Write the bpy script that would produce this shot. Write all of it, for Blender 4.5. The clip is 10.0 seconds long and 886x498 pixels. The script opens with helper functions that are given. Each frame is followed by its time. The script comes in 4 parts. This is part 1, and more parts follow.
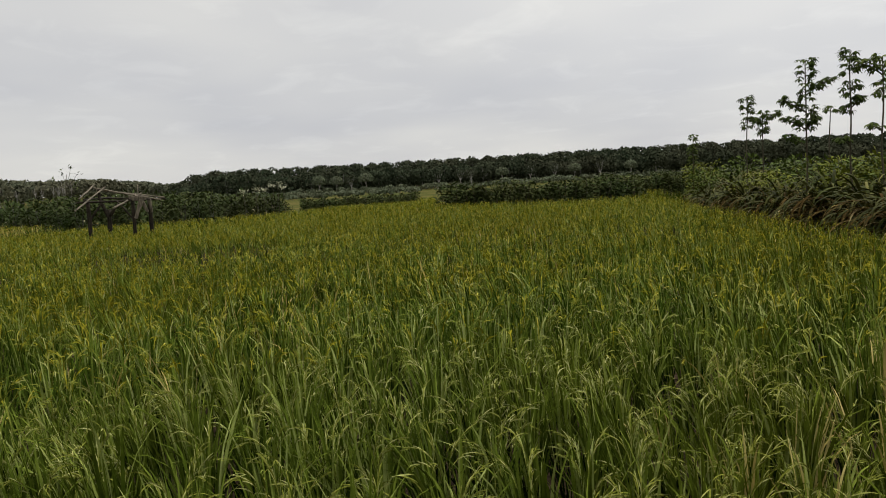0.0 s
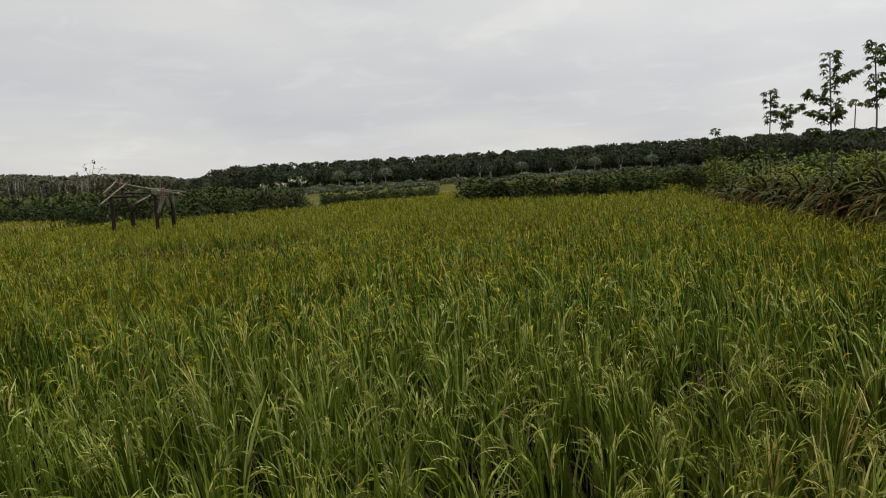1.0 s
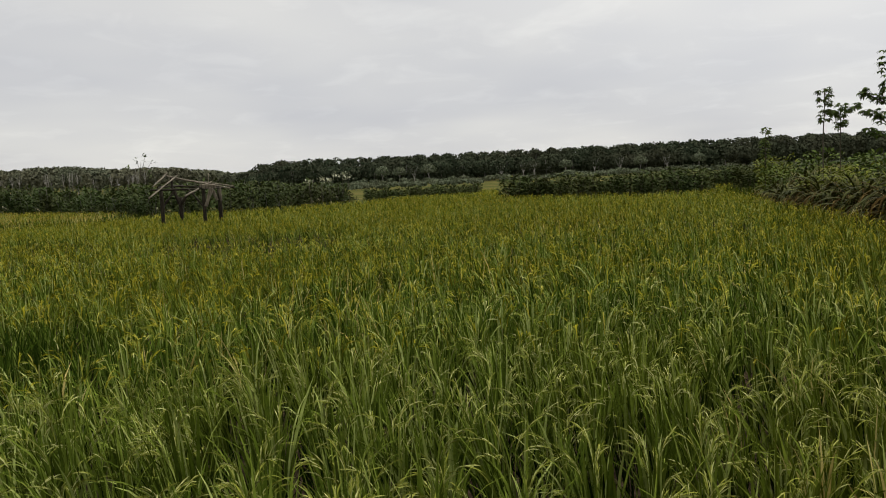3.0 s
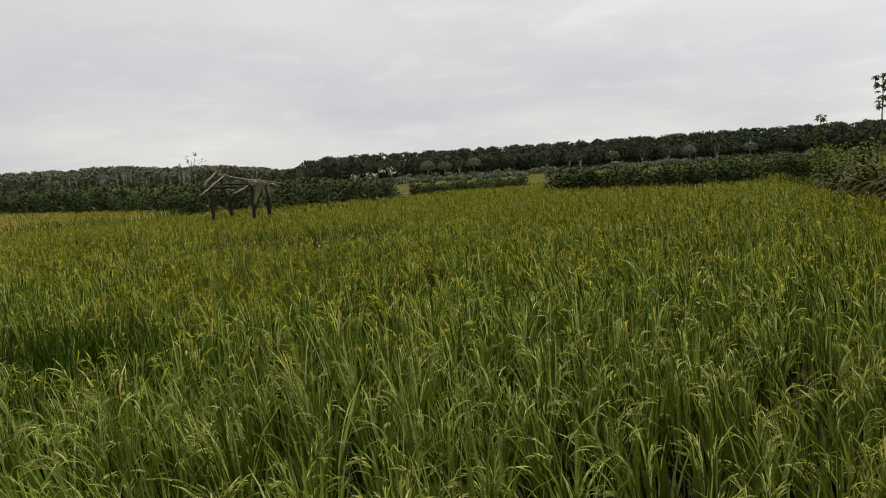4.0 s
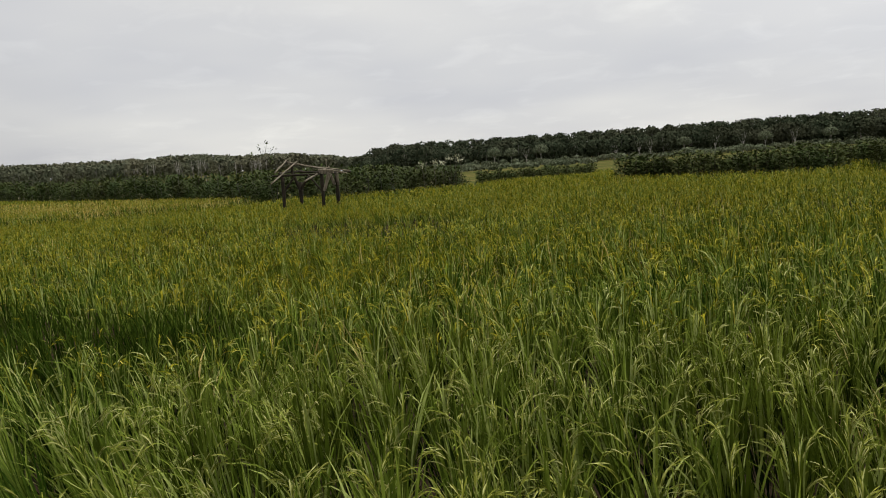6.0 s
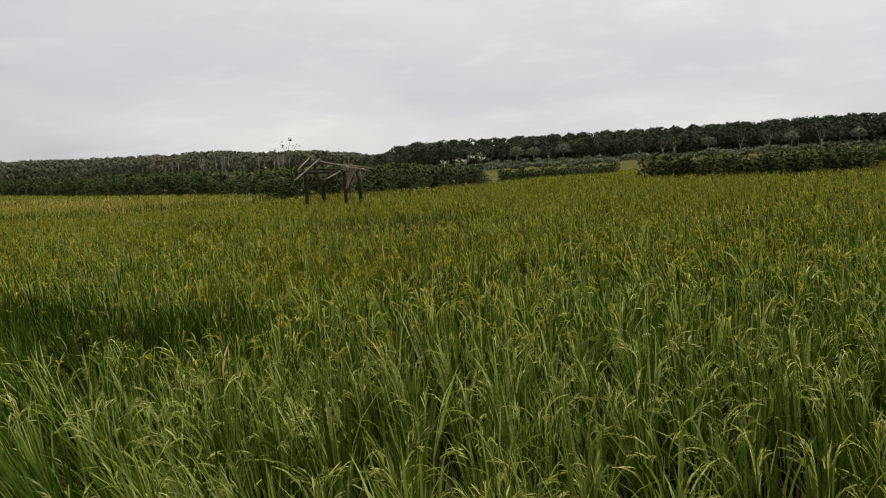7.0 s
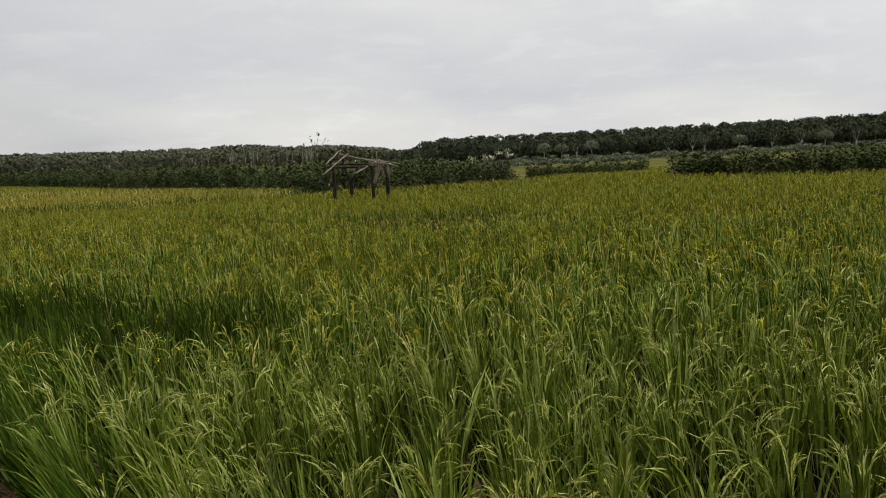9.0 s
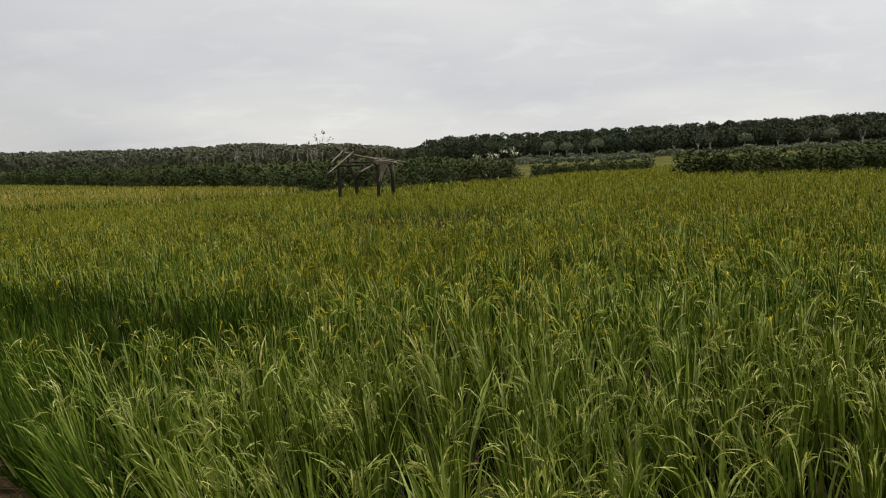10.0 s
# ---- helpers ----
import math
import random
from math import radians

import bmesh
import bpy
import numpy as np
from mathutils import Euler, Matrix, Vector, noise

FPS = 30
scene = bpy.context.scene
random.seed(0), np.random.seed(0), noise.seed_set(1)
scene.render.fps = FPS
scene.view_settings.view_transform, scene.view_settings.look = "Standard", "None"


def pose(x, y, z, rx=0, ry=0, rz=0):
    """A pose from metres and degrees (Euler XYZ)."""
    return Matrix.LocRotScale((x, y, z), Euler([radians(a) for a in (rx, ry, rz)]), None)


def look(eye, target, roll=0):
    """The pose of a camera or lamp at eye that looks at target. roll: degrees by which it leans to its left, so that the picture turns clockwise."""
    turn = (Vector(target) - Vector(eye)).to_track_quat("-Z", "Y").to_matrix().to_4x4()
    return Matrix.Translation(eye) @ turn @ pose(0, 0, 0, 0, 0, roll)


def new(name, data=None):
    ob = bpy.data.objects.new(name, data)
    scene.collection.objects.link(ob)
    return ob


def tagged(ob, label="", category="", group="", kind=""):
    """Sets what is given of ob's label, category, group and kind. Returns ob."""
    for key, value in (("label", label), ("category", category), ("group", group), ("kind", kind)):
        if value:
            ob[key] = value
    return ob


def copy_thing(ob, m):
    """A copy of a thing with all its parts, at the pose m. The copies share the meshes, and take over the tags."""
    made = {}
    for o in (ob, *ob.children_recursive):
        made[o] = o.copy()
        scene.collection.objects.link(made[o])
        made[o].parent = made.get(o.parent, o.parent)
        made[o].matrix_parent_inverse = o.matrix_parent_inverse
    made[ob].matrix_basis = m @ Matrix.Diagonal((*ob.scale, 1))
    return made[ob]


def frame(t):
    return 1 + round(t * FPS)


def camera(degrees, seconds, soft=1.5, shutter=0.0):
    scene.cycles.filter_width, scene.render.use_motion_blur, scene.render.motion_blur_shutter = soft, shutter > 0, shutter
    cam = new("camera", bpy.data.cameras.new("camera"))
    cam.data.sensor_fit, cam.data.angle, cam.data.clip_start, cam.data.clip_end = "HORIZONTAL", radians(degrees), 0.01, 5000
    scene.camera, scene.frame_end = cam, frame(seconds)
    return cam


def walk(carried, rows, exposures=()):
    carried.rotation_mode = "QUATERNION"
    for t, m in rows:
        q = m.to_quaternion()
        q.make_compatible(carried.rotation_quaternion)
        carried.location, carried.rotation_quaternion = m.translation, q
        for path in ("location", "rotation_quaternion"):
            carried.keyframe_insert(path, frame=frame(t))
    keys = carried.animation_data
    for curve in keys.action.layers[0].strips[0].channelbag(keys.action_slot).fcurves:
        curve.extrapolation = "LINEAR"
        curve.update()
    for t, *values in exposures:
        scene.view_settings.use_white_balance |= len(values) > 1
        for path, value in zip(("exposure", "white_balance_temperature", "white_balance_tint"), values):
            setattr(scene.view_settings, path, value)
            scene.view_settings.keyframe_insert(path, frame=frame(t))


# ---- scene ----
cam = camera(59.46, 10.0, soft=1.0)
PATH = [
    (0.0, pose(0.000, 0.000, 1.910, 85.10, 3.30, 0.00)),
    (0.5, pose(-0.010, -0.003, 1.910, 84.97, 3.37, 0.43)),
    (1.0, pose(-0.014, -0.014, 1.916, 84.79, 3.35, 1.42)),
    (1.5, pose(-0.021, -0.013, 1.917, 84.76, 3.26, 2.34)),
    (2.0, pose(-0.028, -0.010, 1.913, 84.73, 3.12, 3.04)),
    (3.5, pose(-0.035, -0.006, 1.918, 84.68, 2.90, 6.00)),
    (4.0, pose(-0.041, 0.014, 1.932, 84.44, 3.58, 7.92)),
    (4.5, pose(-0.050, 0.020, 1.942, 84.31, 4.10, 9.46)),
    (5.0, pose(-0.053, 0.024, 1.944, 84.15, 4.18, 10.52)),
    (5.5, pose(-0.069, 0.029, 1.945, 83.90, 4.00, 11.72)),
    (7.0, pose(-0.101, 0.043, 1.952, 83.78, 3.28, 14.41)),
    (7.5, pose(-0.109, 0.039, 1.953, 83.73, 3.11, 15.06)),
    (8.0, pose(-0.115, 0.038, 1.956, 83.67, 2.97, 15.59)),
    (8.5, pose(-0.122, 0.042, 1.955, 83.62, 2.86, 16.03)),
    (9.0, pose(-0.123, 0.039, 1.958, 83.57, 2.76, 16.40)),
    (9.5, pose(-0.127, 0.041, 1.956, 83.53, 2.78, 16.55)),
    (10.0, pose(-0.141, 0.043, 1.955, 83.47, 2.75, 16.75)),
]
walk(cam, PATH, ((0.0, -0.11, 6600, 10), (2.0, -0.09, 6600, 10), (4.0, -0.01, 6600, 10), (10.0, 0.02, 6600, 10)))

# ---- sky and sun: an even, bright overcast ----
SUN_UP, SUN_TURN = radians(66), radians(5)
toward = lambda up, turn: (math.cos(up) * math.sin(turn), math.cos(up) * math.cos(turn), math.sin(up))
SUN_WAY = toward(SUN_UP, SUN_TURN)
BRIGHT_CLOUD = toward(radians(50), radians(40))
world = bpy.data.worlds.new("overcast")
scene.world = world
world.use_nodes = True
wn, wl = world.node_tree.nodes, world.node_tree.links
wn.clear()


def wnode(kind, **values):
    n = wn.new(kind)
    for key, value in values.items():
        n.inputs[key].default_value = value
    return n


out = wn.new("ShaderNodeOutputWorld")
back = wn.new("ShaderNodeBackground")
back.inputs["Strength"].default_value = 1.0
wl.new(back.outputs[0], out.inputs[0])
sky = wn.new("ShaderNodeTexSky")
sky.sky_type = "NISHITA"
sky.sun_disc = False
sky.sun_elevation, sky.sun_rotation = SUN_UP, SUN_TURN
sky_dim = wn.new("ShaderNodeVectorMath")
sky_dim.operation = "SCALE"
sky_dim.inputs["Scale"].default_value = 0.10
wl.new(sky.outputs[0], sky_dim.inputs[0])
# a flat layer of cloud high above: the way up is divided out, so that it closes up towards the horizon
coord = wn.new("ShaderNodeTexCoord")
part_xyz = wn.new("ShaderNodeSeparateXYZ")
wl.new(coord.outputs["Generated"], part_xyz.inputs[0])
lift = wn.new("ShaderNodeMath")
lift.operation = "MAXIMUM"
wl.new(part_xyz.outputs[2], lift.inputs[0])
lift.inputs[1].default_value = 0.0
lift2 = wn.new("ShaderNodeMath")
lift2.operation = "ADD"
wl.new(lift.outputs[0], lift2.inputs[0])
lift2.inputs[1].default_value = 0.16
flat = wn.new("ShaderNodeVectorMath")
flat.operation = "DIVIDE"
wl.new(coord.outputs["Generated"], flat.inputs[0])
spread = wn.new("ShaderNodeCombineXYZ")
for i in range(3):
    wl.new(lift2.outputs[0], spread.inputs[i])
wl.new(spread.outputs[0], flat.inputs[1])
big = wnode("ShaderNodeTexNoise", Scale=0.55, Detail=3.0, Roughness=0.5)
wl.new(flat.outputs[0], big.inputs["Vector"])
stretch = wn.new("ShaderNodeVectorMath")
stretch.operation = "MULTIPLY"
stretch.inputs[1].default_value = (1.0, 1.0, 1.0)
wl.new(flat.outputs[0], stretch.inputs[0])
small = wnode("ShaderNodeTexNoise", Scale=3.2, Detail=5.0, Roughness=0.55, Distortion=0.4)
wl.new(stretch.outputs[0], small.inputs["Vector"])
big_ramp = wn.new("ShaderNodeValToRGB")
big_ramp.color_ramp.elements[0].position, big_ramp.color_ramp.elements[0].color = 0.34, (0.57, 0.58, 0.61, 1)
big_ramp.color_ramp.elements[1].position, big_ramp.color_ramp.elements[1].color = 0.64, (0.715, 0.715, 0.70, 1)
wl.new(big.outputs[0], big_ramp.inputs[0])
small_ramp = wn.new("ShaderNodeValToRGB")
small_ramp.color_ramp.elements[0].position, small_ramp.color_ramp.elements[0].color = 0.52, (0.985, 0.985, 0.99, 1)
small_ramp.color_ramp.elements[1].position, small_ramp.color_ramp.elements[1].color = 0.80, (1.10, 1.10, 1.09, 1)
wl.new(small.outputs[0], small_ramp.inputs[0])
cloud = wn.new("ShaderNodeVectorMath")
cloud.operation = "MULTIPLY"
wl.new(big_ramp.outputs[0], cloud.inputs[0])
wl.new(small_ramp.outputs[0], cloud.inputs[1])
# an overcast sky is brighter overhead than at the horizon
zen = wn.new("ShaderNodeMapRange")
zen.inputs["From Min"].default_value, zen.inputs["From Max"].default_value = 0.25, 1.0
zen.inputs["To Min"].default_value, zen.inputs["To Max"].default_value = 1.0, 3.0
wl.new(part_xyz.outputs[2], zen.inputs["Value"])
cloud_up = wn.new("ShaderNodeVectorMath")
cloud_up.operation = "SCALE"
wl.new(cloud.outputs[0], cloud_up.inputs[0])
wl.new(zen.outputs[0], cloud_up.inputs["Scale"])
sun_side = wn.new("ShaderNodeVectorMath")
sun_side.operation = "DOT_PRODUCT"
sun_side.inputs[1].default_value = BRIGHT_CLOUD
wl.new(coord.outputs["Generated"], sun_side.inputs[0])
to_unit = wn.new("ShaderNodeMapRange")
to_unit.inputs["From Min"].default_value, to_unit.inputs["From Max"].default_value = -1.0, 1.0
wl.new(sun_side.outputs["Value"], to_unit.inputs["Value"])
glow = wn.new("ShaderNodeValToRGB")
for place, value in ((0.25, 0.40), (0.62, 1.05), (0.80, 1.09), (0.88, 1.24), (0.97, 1.38)):
    stop = glow.color_ramp.elements.new(place)
    stop.color = (value, value, value, 1)
glow.color_ramp.elements.remove(glow.color_ramp.elements[0])
glow.color_ramp.elements.remove(glow.color_ramp.elements[-1])
wl.new(to_unit.outputs[0], glow.inputs[0])
cloud_sun = wn.new("ShaderNodeVectorMath")
cloud_sun.operation = "SCALE"
wl.new(cloud_up.outputs[0], cloud_sun.inputs[0])
wl.new(glow.outputs[0], cloud_sun.inputs["Scale"])
veil = wn.new("ShaderNodeMixRGB")
veil.inputs[0].default_value = 0.94
wl.new(sky_dim.outputs[0], veil.inputs[1])
wl.new(cloud_sun.outputs[0], veil.inputs[2])
wl.new(veil.outputs[0], back.inputs["Color"])

sun = new("sun", bpy.data.lights.new("sun", "SUN"))
sun.data.energy, sun.data.angle, sun.data.color = 1.2, radians(20), (1.0, 0.965, 0.91)
sun.matrix_world = look(Vector(SUN_WAY) * 60, (0, 0, 0))
scene.view_settings.exposure = 0.0


# ---- materials ----
def shader(name, rough=0.6):
    """A node material with its Principled shader; gives material, nodes, links and shader."""
    m = bpy.data.materials.new(name)
    m.use_nodes = True
    n, l = m.node_tree.nodes, m.node_tree.links
    s = n["Principled BSDF"]
    s.inputs["Roughness"].default_value = rough
    return m, n, l, s


def ramp(n, stops):
    r = n.new("ShaderNodeValToRGB")
    e = r.color_ramp.elements
    while len(e) < len(stops):
        e.new(0.5)
    for el, (p, c) in zip(e, stops):
        el.position, el.color = p, (*c, 1)
    return r


def leaf_material(name, stops, patch, patch_amount=0.5, patch_scale=0.35, through_light=0.25, rough=0.5, by="island", gloss=0.2):
    """Foliage: each leaf takes its own tone from stops, patches of the stand lean to another tone, and light comes through."""
    m, n, l, s = shader(name, rough)
    geo = n.new("ShaderNodeNewGeometry")
    tone = ramp(n, stops)
    if by == "island":
        l.new(geo.outputs["Random Per Island"], tone.inputs[0])
    else:
        info = n.new("ShaderNodeObjectInfo")
        mix = n.new("ShaderNodeMath")
        mix.operation = "ADD"
        l.new(info.outputs["Random"], mix.inputs[0])
        l.new(geo.outputs["Random Per Island"], mix.inputs[1])
        half = n.new("ShaderNodeMath")
        half.operation = "MULTIPLY"
        half.inputs[1].default_value = 0.5
        l.new(mix.outputs[0], half.inputs[0])
        l.new(half.outputs[0], tone.inputs[0])
    noise_n = n.new("ShaderNodeTexNoise")
    noise_n.inputs["Scale"].default_value, noise_n.inputs["Detail"].default_value = patch_scale, 3
    l.new(geo.outputs["Position"], noise_n.inputs["Vector"])
    mask = n.new("ShaderNodeMapRange")
    mask.inputs["From Min"].default_value, mask.inputs["From Max"].default_value = 0.42, 0.66
    mask.inputs["To Max"].default_value = patch_amount
    l.new(noise_n.outputs[0], mask.inputs["Value"])
    mixed = n.new("ShaderNodeMixRGB")
    l.new(mask.outputs[0], mixed.inputs[0])
    l.new(tone.outputs[0], mixed.inputs[1])
    mixed.inputs[2].default_value = (*patch, 1)
    fine = n.new("ShaderNodeTexNoise")
    fine.inputs["Scale"].default_value, fine.inputs["Detail"].default_value = 22, 2
    l.new(geo.outputs["Position"], fine.inputs["Vector"])
    speck = ramp(n, [(0.3, (0.80, 0.80, 0.76)), (0.7, (1.18, 1.16, 1.1))])
    l.new(fine.outputs[0], speck.inputs[0])
    worn = n.new("ShaderNodeMixRGB")
    worn.blend_type = "MULTIPLY"
    worn.inputs[0].default_value = 1.0
    l.new(mixed.outputs[0], worn.inputs[1])
    l.new(speck.outputs[0], worn.inputs[2])
    l.new(worn.outputs[0], s.inputs["Base Color"])
    s.inputs["Specular IOR Level"].default_value = gloss
    if through_light:
        t = n.new("ShaderNodeBsdfTranslucent")
        l.new(worn.outputs[0], t.inputs["Color"])
        mixs = n.new("ShaderNodeMixShader")
        mixs.inputs[0].default_value = through_light
        l.new(s.outputs[0], mixs.inputs[1])
        l.new(t.outputs[0], mixs.inputs[2])
        l.new(mixs.outputs[0], n["Material Output"].inputs["Surface"])
    return m


def wood_material(name, dark, light, scale=18.0):
    m, n, l, s = shader(name, 0.9)
    s.inputs["Specular IOR Level"].default_value = 0.1
    co = n.new("ShaderNodeTexCoord")
    mp = n.new("ShaderNodeMapping")
    mp.inputs["Scale"].default_value = (scale, scale, scale * 0.12)
    l.new(co.outputs["Object"], mp.inputs[0])
    g = n.new("ShaderNodeTexNoise")
    g.inputs["Scale"].default_value, g.inputs["Detail"].default_value = 1.5, 6
    l.new(mp.outputs[0], g.inputs["Vector"])
    st = n.new("ShaderNodeTexNoise")
    st.inputs["Scale"].default_value = 3.0
    l.new(co.outputs["Object"], st.inputs["Vector"])
    add = n.new("ShaderNodeMath")
    add.operation = "MULTIPLY_ADD"
    add.inputs[1].default_value, add.inputs[2].default_value = 0.45, 0.0
    l.new(st.outputs[0], add.inputs[0])
    sm = n.new("ShaderNodeMath")
    sm.operation = "MULTIPLY_ADD"
    sm.inputs[1].default_value = 0.6
    l.new(g.outputs[0], sm.inputs[0])
    l.new(add.outputs[0], sm.inputs[2])
    r = ramp(n, [(0.36, dark), (0.66, light)])
    l.new(sm.outputs[0], r.inputs[0])
    l.new(r.outputs[0], s.inputs["Base Color"])
    b = n.new("ShaderNodeBump")
    b.inputs["Strength"].default_value, b.inputs["Distance"].default_value = 0.5, 0.01
    l.new(g.outputs[0], b.inputs["Height"])
    l.new(b.outputs[0], s.inputs["Normal"])
    return m


# Lower leaves near black: the shade inside the canopy is put into their colour.
RICE_LEAF_SHADED = leaf_material("rice_leaf_shaded", [(0.0, (0.005, 0.012, 0.001)), (0.6, (0.010, 0.024, 0.002)), (1.0, (0.022, 0.040, 0.004))],
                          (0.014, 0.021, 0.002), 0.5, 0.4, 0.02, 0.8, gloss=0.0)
# The lightest tones stand in for bright highlights on the blades.
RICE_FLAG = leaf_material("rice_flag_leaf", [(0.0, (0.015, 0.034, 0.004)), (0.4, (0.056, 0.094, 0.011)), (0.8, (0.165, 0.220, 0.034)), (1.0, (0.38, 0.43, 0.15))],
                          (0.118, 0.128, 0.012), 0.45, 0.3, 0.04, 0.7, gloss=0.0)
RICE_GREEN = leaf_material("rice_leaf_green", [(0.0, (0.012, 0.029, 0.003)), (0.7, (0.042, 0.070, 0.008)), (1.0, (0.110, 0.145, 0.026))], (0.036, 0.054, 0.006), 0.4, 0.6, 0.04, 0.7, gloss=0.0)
RICE_GRAIN = leaf_material("rice_grain", [(0.0, (0.150, 0.150, 0.010)), (0.7, (0.262, 0.246, 0.020)), (1.0, (0.42, 0.39, 0.08))],
                           (0.222, 0.182, 0.013), 0.5, 0.3, 0.06, 0.8, gloss=0.0)
RICE_GRAIN_PALE = leaf_material("rice_grain_unripe", [(0.0, (0.100, 0.122, 0.014)), (0.7, (0.195, 0.215, 0.040)), (1.0, (0.42, 0.43, 0.18))],
                                (0.175, 0.168, 0.022), 0.35, 0.5, 0.06, 0.8, gloss=0.0)
RICE_RIPE = leaf_material("rice_grain_ripe", [(0.0, (0.24, 0.17, 0.03)), (1.0, (0.46, 0.36, 0.09))], (0.30, 0.19, 0.04), 0.5, 0.5, 0.08, 0.7, gloss=0.03)
RICE_DRY = leaf_material("rice_straw", [(0.0, (0.34, 0.26, 0.07)), (1.0, (0.58, 0.49, 0.19))], (0.38, 0.28, 0.09), 0.4, 1.2, 0.1, 0.8, gloss=0.05)
BUND_STRAW = leaf_material("bund_straw", [(0.0, (0.06, 0.035, 0.018)), (0.7, (0.17, 0.11, 0.055)), (1.0, (0.40, 0.30, 0.15))], (0.10, 0.06, 0.03), 0.5, 1.2, 0.1, 0.9, gloss=0.05)
BUSH_LEAF = leaf_material("bush_leaf", [(0.0, (0.016, 0.030, 0.008)), (0.6, (0.040, 0.060, 0.017)), (0.94, (0.085, 0.105, 0.036)), (1.0, (0.19, 0.19, 0.10))], (0.050, 0.052, 0.018), 0.6, 0.3, 0.06, 0.7, "both", 0.03)
CASSAVA_LEAF = leaf_material("cassava_leaf", [(0.0, (0.026, 0.046, 0.010)), (0.7, (0.072, 0.106, 0.022)), (1.0, (0.145, 0.18, 0.045))], (0.066, 0.078, 0.015), 0.4, 0.8, 0.06, 0.6, "both", 0.03)
BRIGHT_LEAF = leaf_material("bright_leaf", [(0.0, (0.058, 0.078, 0.009)), (1.0, (0.175, 0.195, 0.03))], (0.115, 0.112, 0.016), 0.5, 0.8, 0.08, 0.6, "both", 0.03)
STRAP_LEAF = leaf_material("strap_leaf", [(0.0, (0.016, 0.023, 0.005)), (0.6, (0.056, 0.064, 0.014)), (1.0, (0.17, 0.16, 0.05))], (0.058, 0.052, 0.015), 0.6, 2.0, 0.03, 0.6, gloss=0.03)
STRAP_DRY = leaf_material("strap_dry", [(0.0, (0.030, 0.018, 0.006)), (0.55, (0.085, 0.056, 0.018)), (0.85, (0.27, 0.195, 0.068)), (1.0, (0.70, 0.57, 0.29))], (0.068, 0.045, 0.013), 0.6, 2.0, 0.03, 0.85, gloss=0.02)
WITHERED = leaf_material("withered_leaf", [(0.0, (0.16, 0.15, 0.08)), (1.0, (0.36, 0.34, 0.22))], (0.22, 0.18, 0.10), 0.5, 0.3, 0.1, 0.7, "both", 0.05)
# greyed towards blue: the haze over the far woods is put into the colour
WOODS_LEAF_HAZED = leaf_material("woods_leaf_hazed", [(0.0, (0.022, 0.031, 0.018)), (0.6, (0.036, 0.045, 0.027)), (1.0, (0.062, 0.070, 0.044))], (0.050, 0.050, 0.032), 0.7, 0.06, 0.05, 0.9, gloss=0.0)
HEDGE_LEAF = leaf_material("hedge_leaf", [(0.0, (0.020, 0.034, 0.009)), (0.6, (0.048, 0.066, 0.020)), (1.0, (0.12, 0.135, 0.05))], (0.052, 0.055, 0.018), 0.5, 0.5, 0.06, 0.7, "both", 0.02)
# paler and greyer still, with the haze before the wooded rise painted in
HILL_LEAF_HAZED = leaf_material("hill_leaf_hazed", [(0.0, (0.052, 0.062, 0.040)), (0.6, (0.094, 0.104, 0.068)), (0.9, (0.14, 0.146, 0.10)), (1.0, (0.25, 0.25, 0.185))], (0.118, 0.108, 0.070), 0.7, 0.05, 0.08, 0.9, "both", 0.02)
SCRUB_LEAF = leaf_material("scrub_leaf", [(0.0, (0.06, 0.078, 0.042)), (1.0, (0.14, 0.16, 0.10))], (0.09, 0.095, 0.055), 0.7, 0.1, 0.1, 0.8, gloss=0.1)
WOODS_BARK = wood_material("woods_bark", (0.05, 0.046, 0.036), (0.15, 0.14, 0.12), 2.0)
PALE_BARK = wood_material("pale_bark", (0.14, 0.13, 0.11), (0.32, 0.30, 0.26), 2.0)
DEAD_BARK = wood_material("dead_bark", (0.11, 0.10, 0.085), (0.24, 0.225, 0.19), 2.0)
DARK_WOOD = wood_material("weathered_post", (0.011, 0.009, 0.006), (0.042, 0.034, 0.023))
PALE_WOOD = wood_material("bleached_pole", (0.055, 0.045, 0.032), (0.24, 0.205, 0.15))
STEM = wood_material("green_brown_stem", (0.035, 0.032, 0.02), (0.10, 0.085, 0.055))
PALE_FLOWER = leaf_material("pale_flower", [(0.0, (0.30, 0.31, 0.19)), (1.0, (0.55, 0.55, 0.40))], (0.36, 0.36, 0.24), 0.4, 3.0, 0.1, 0.7)


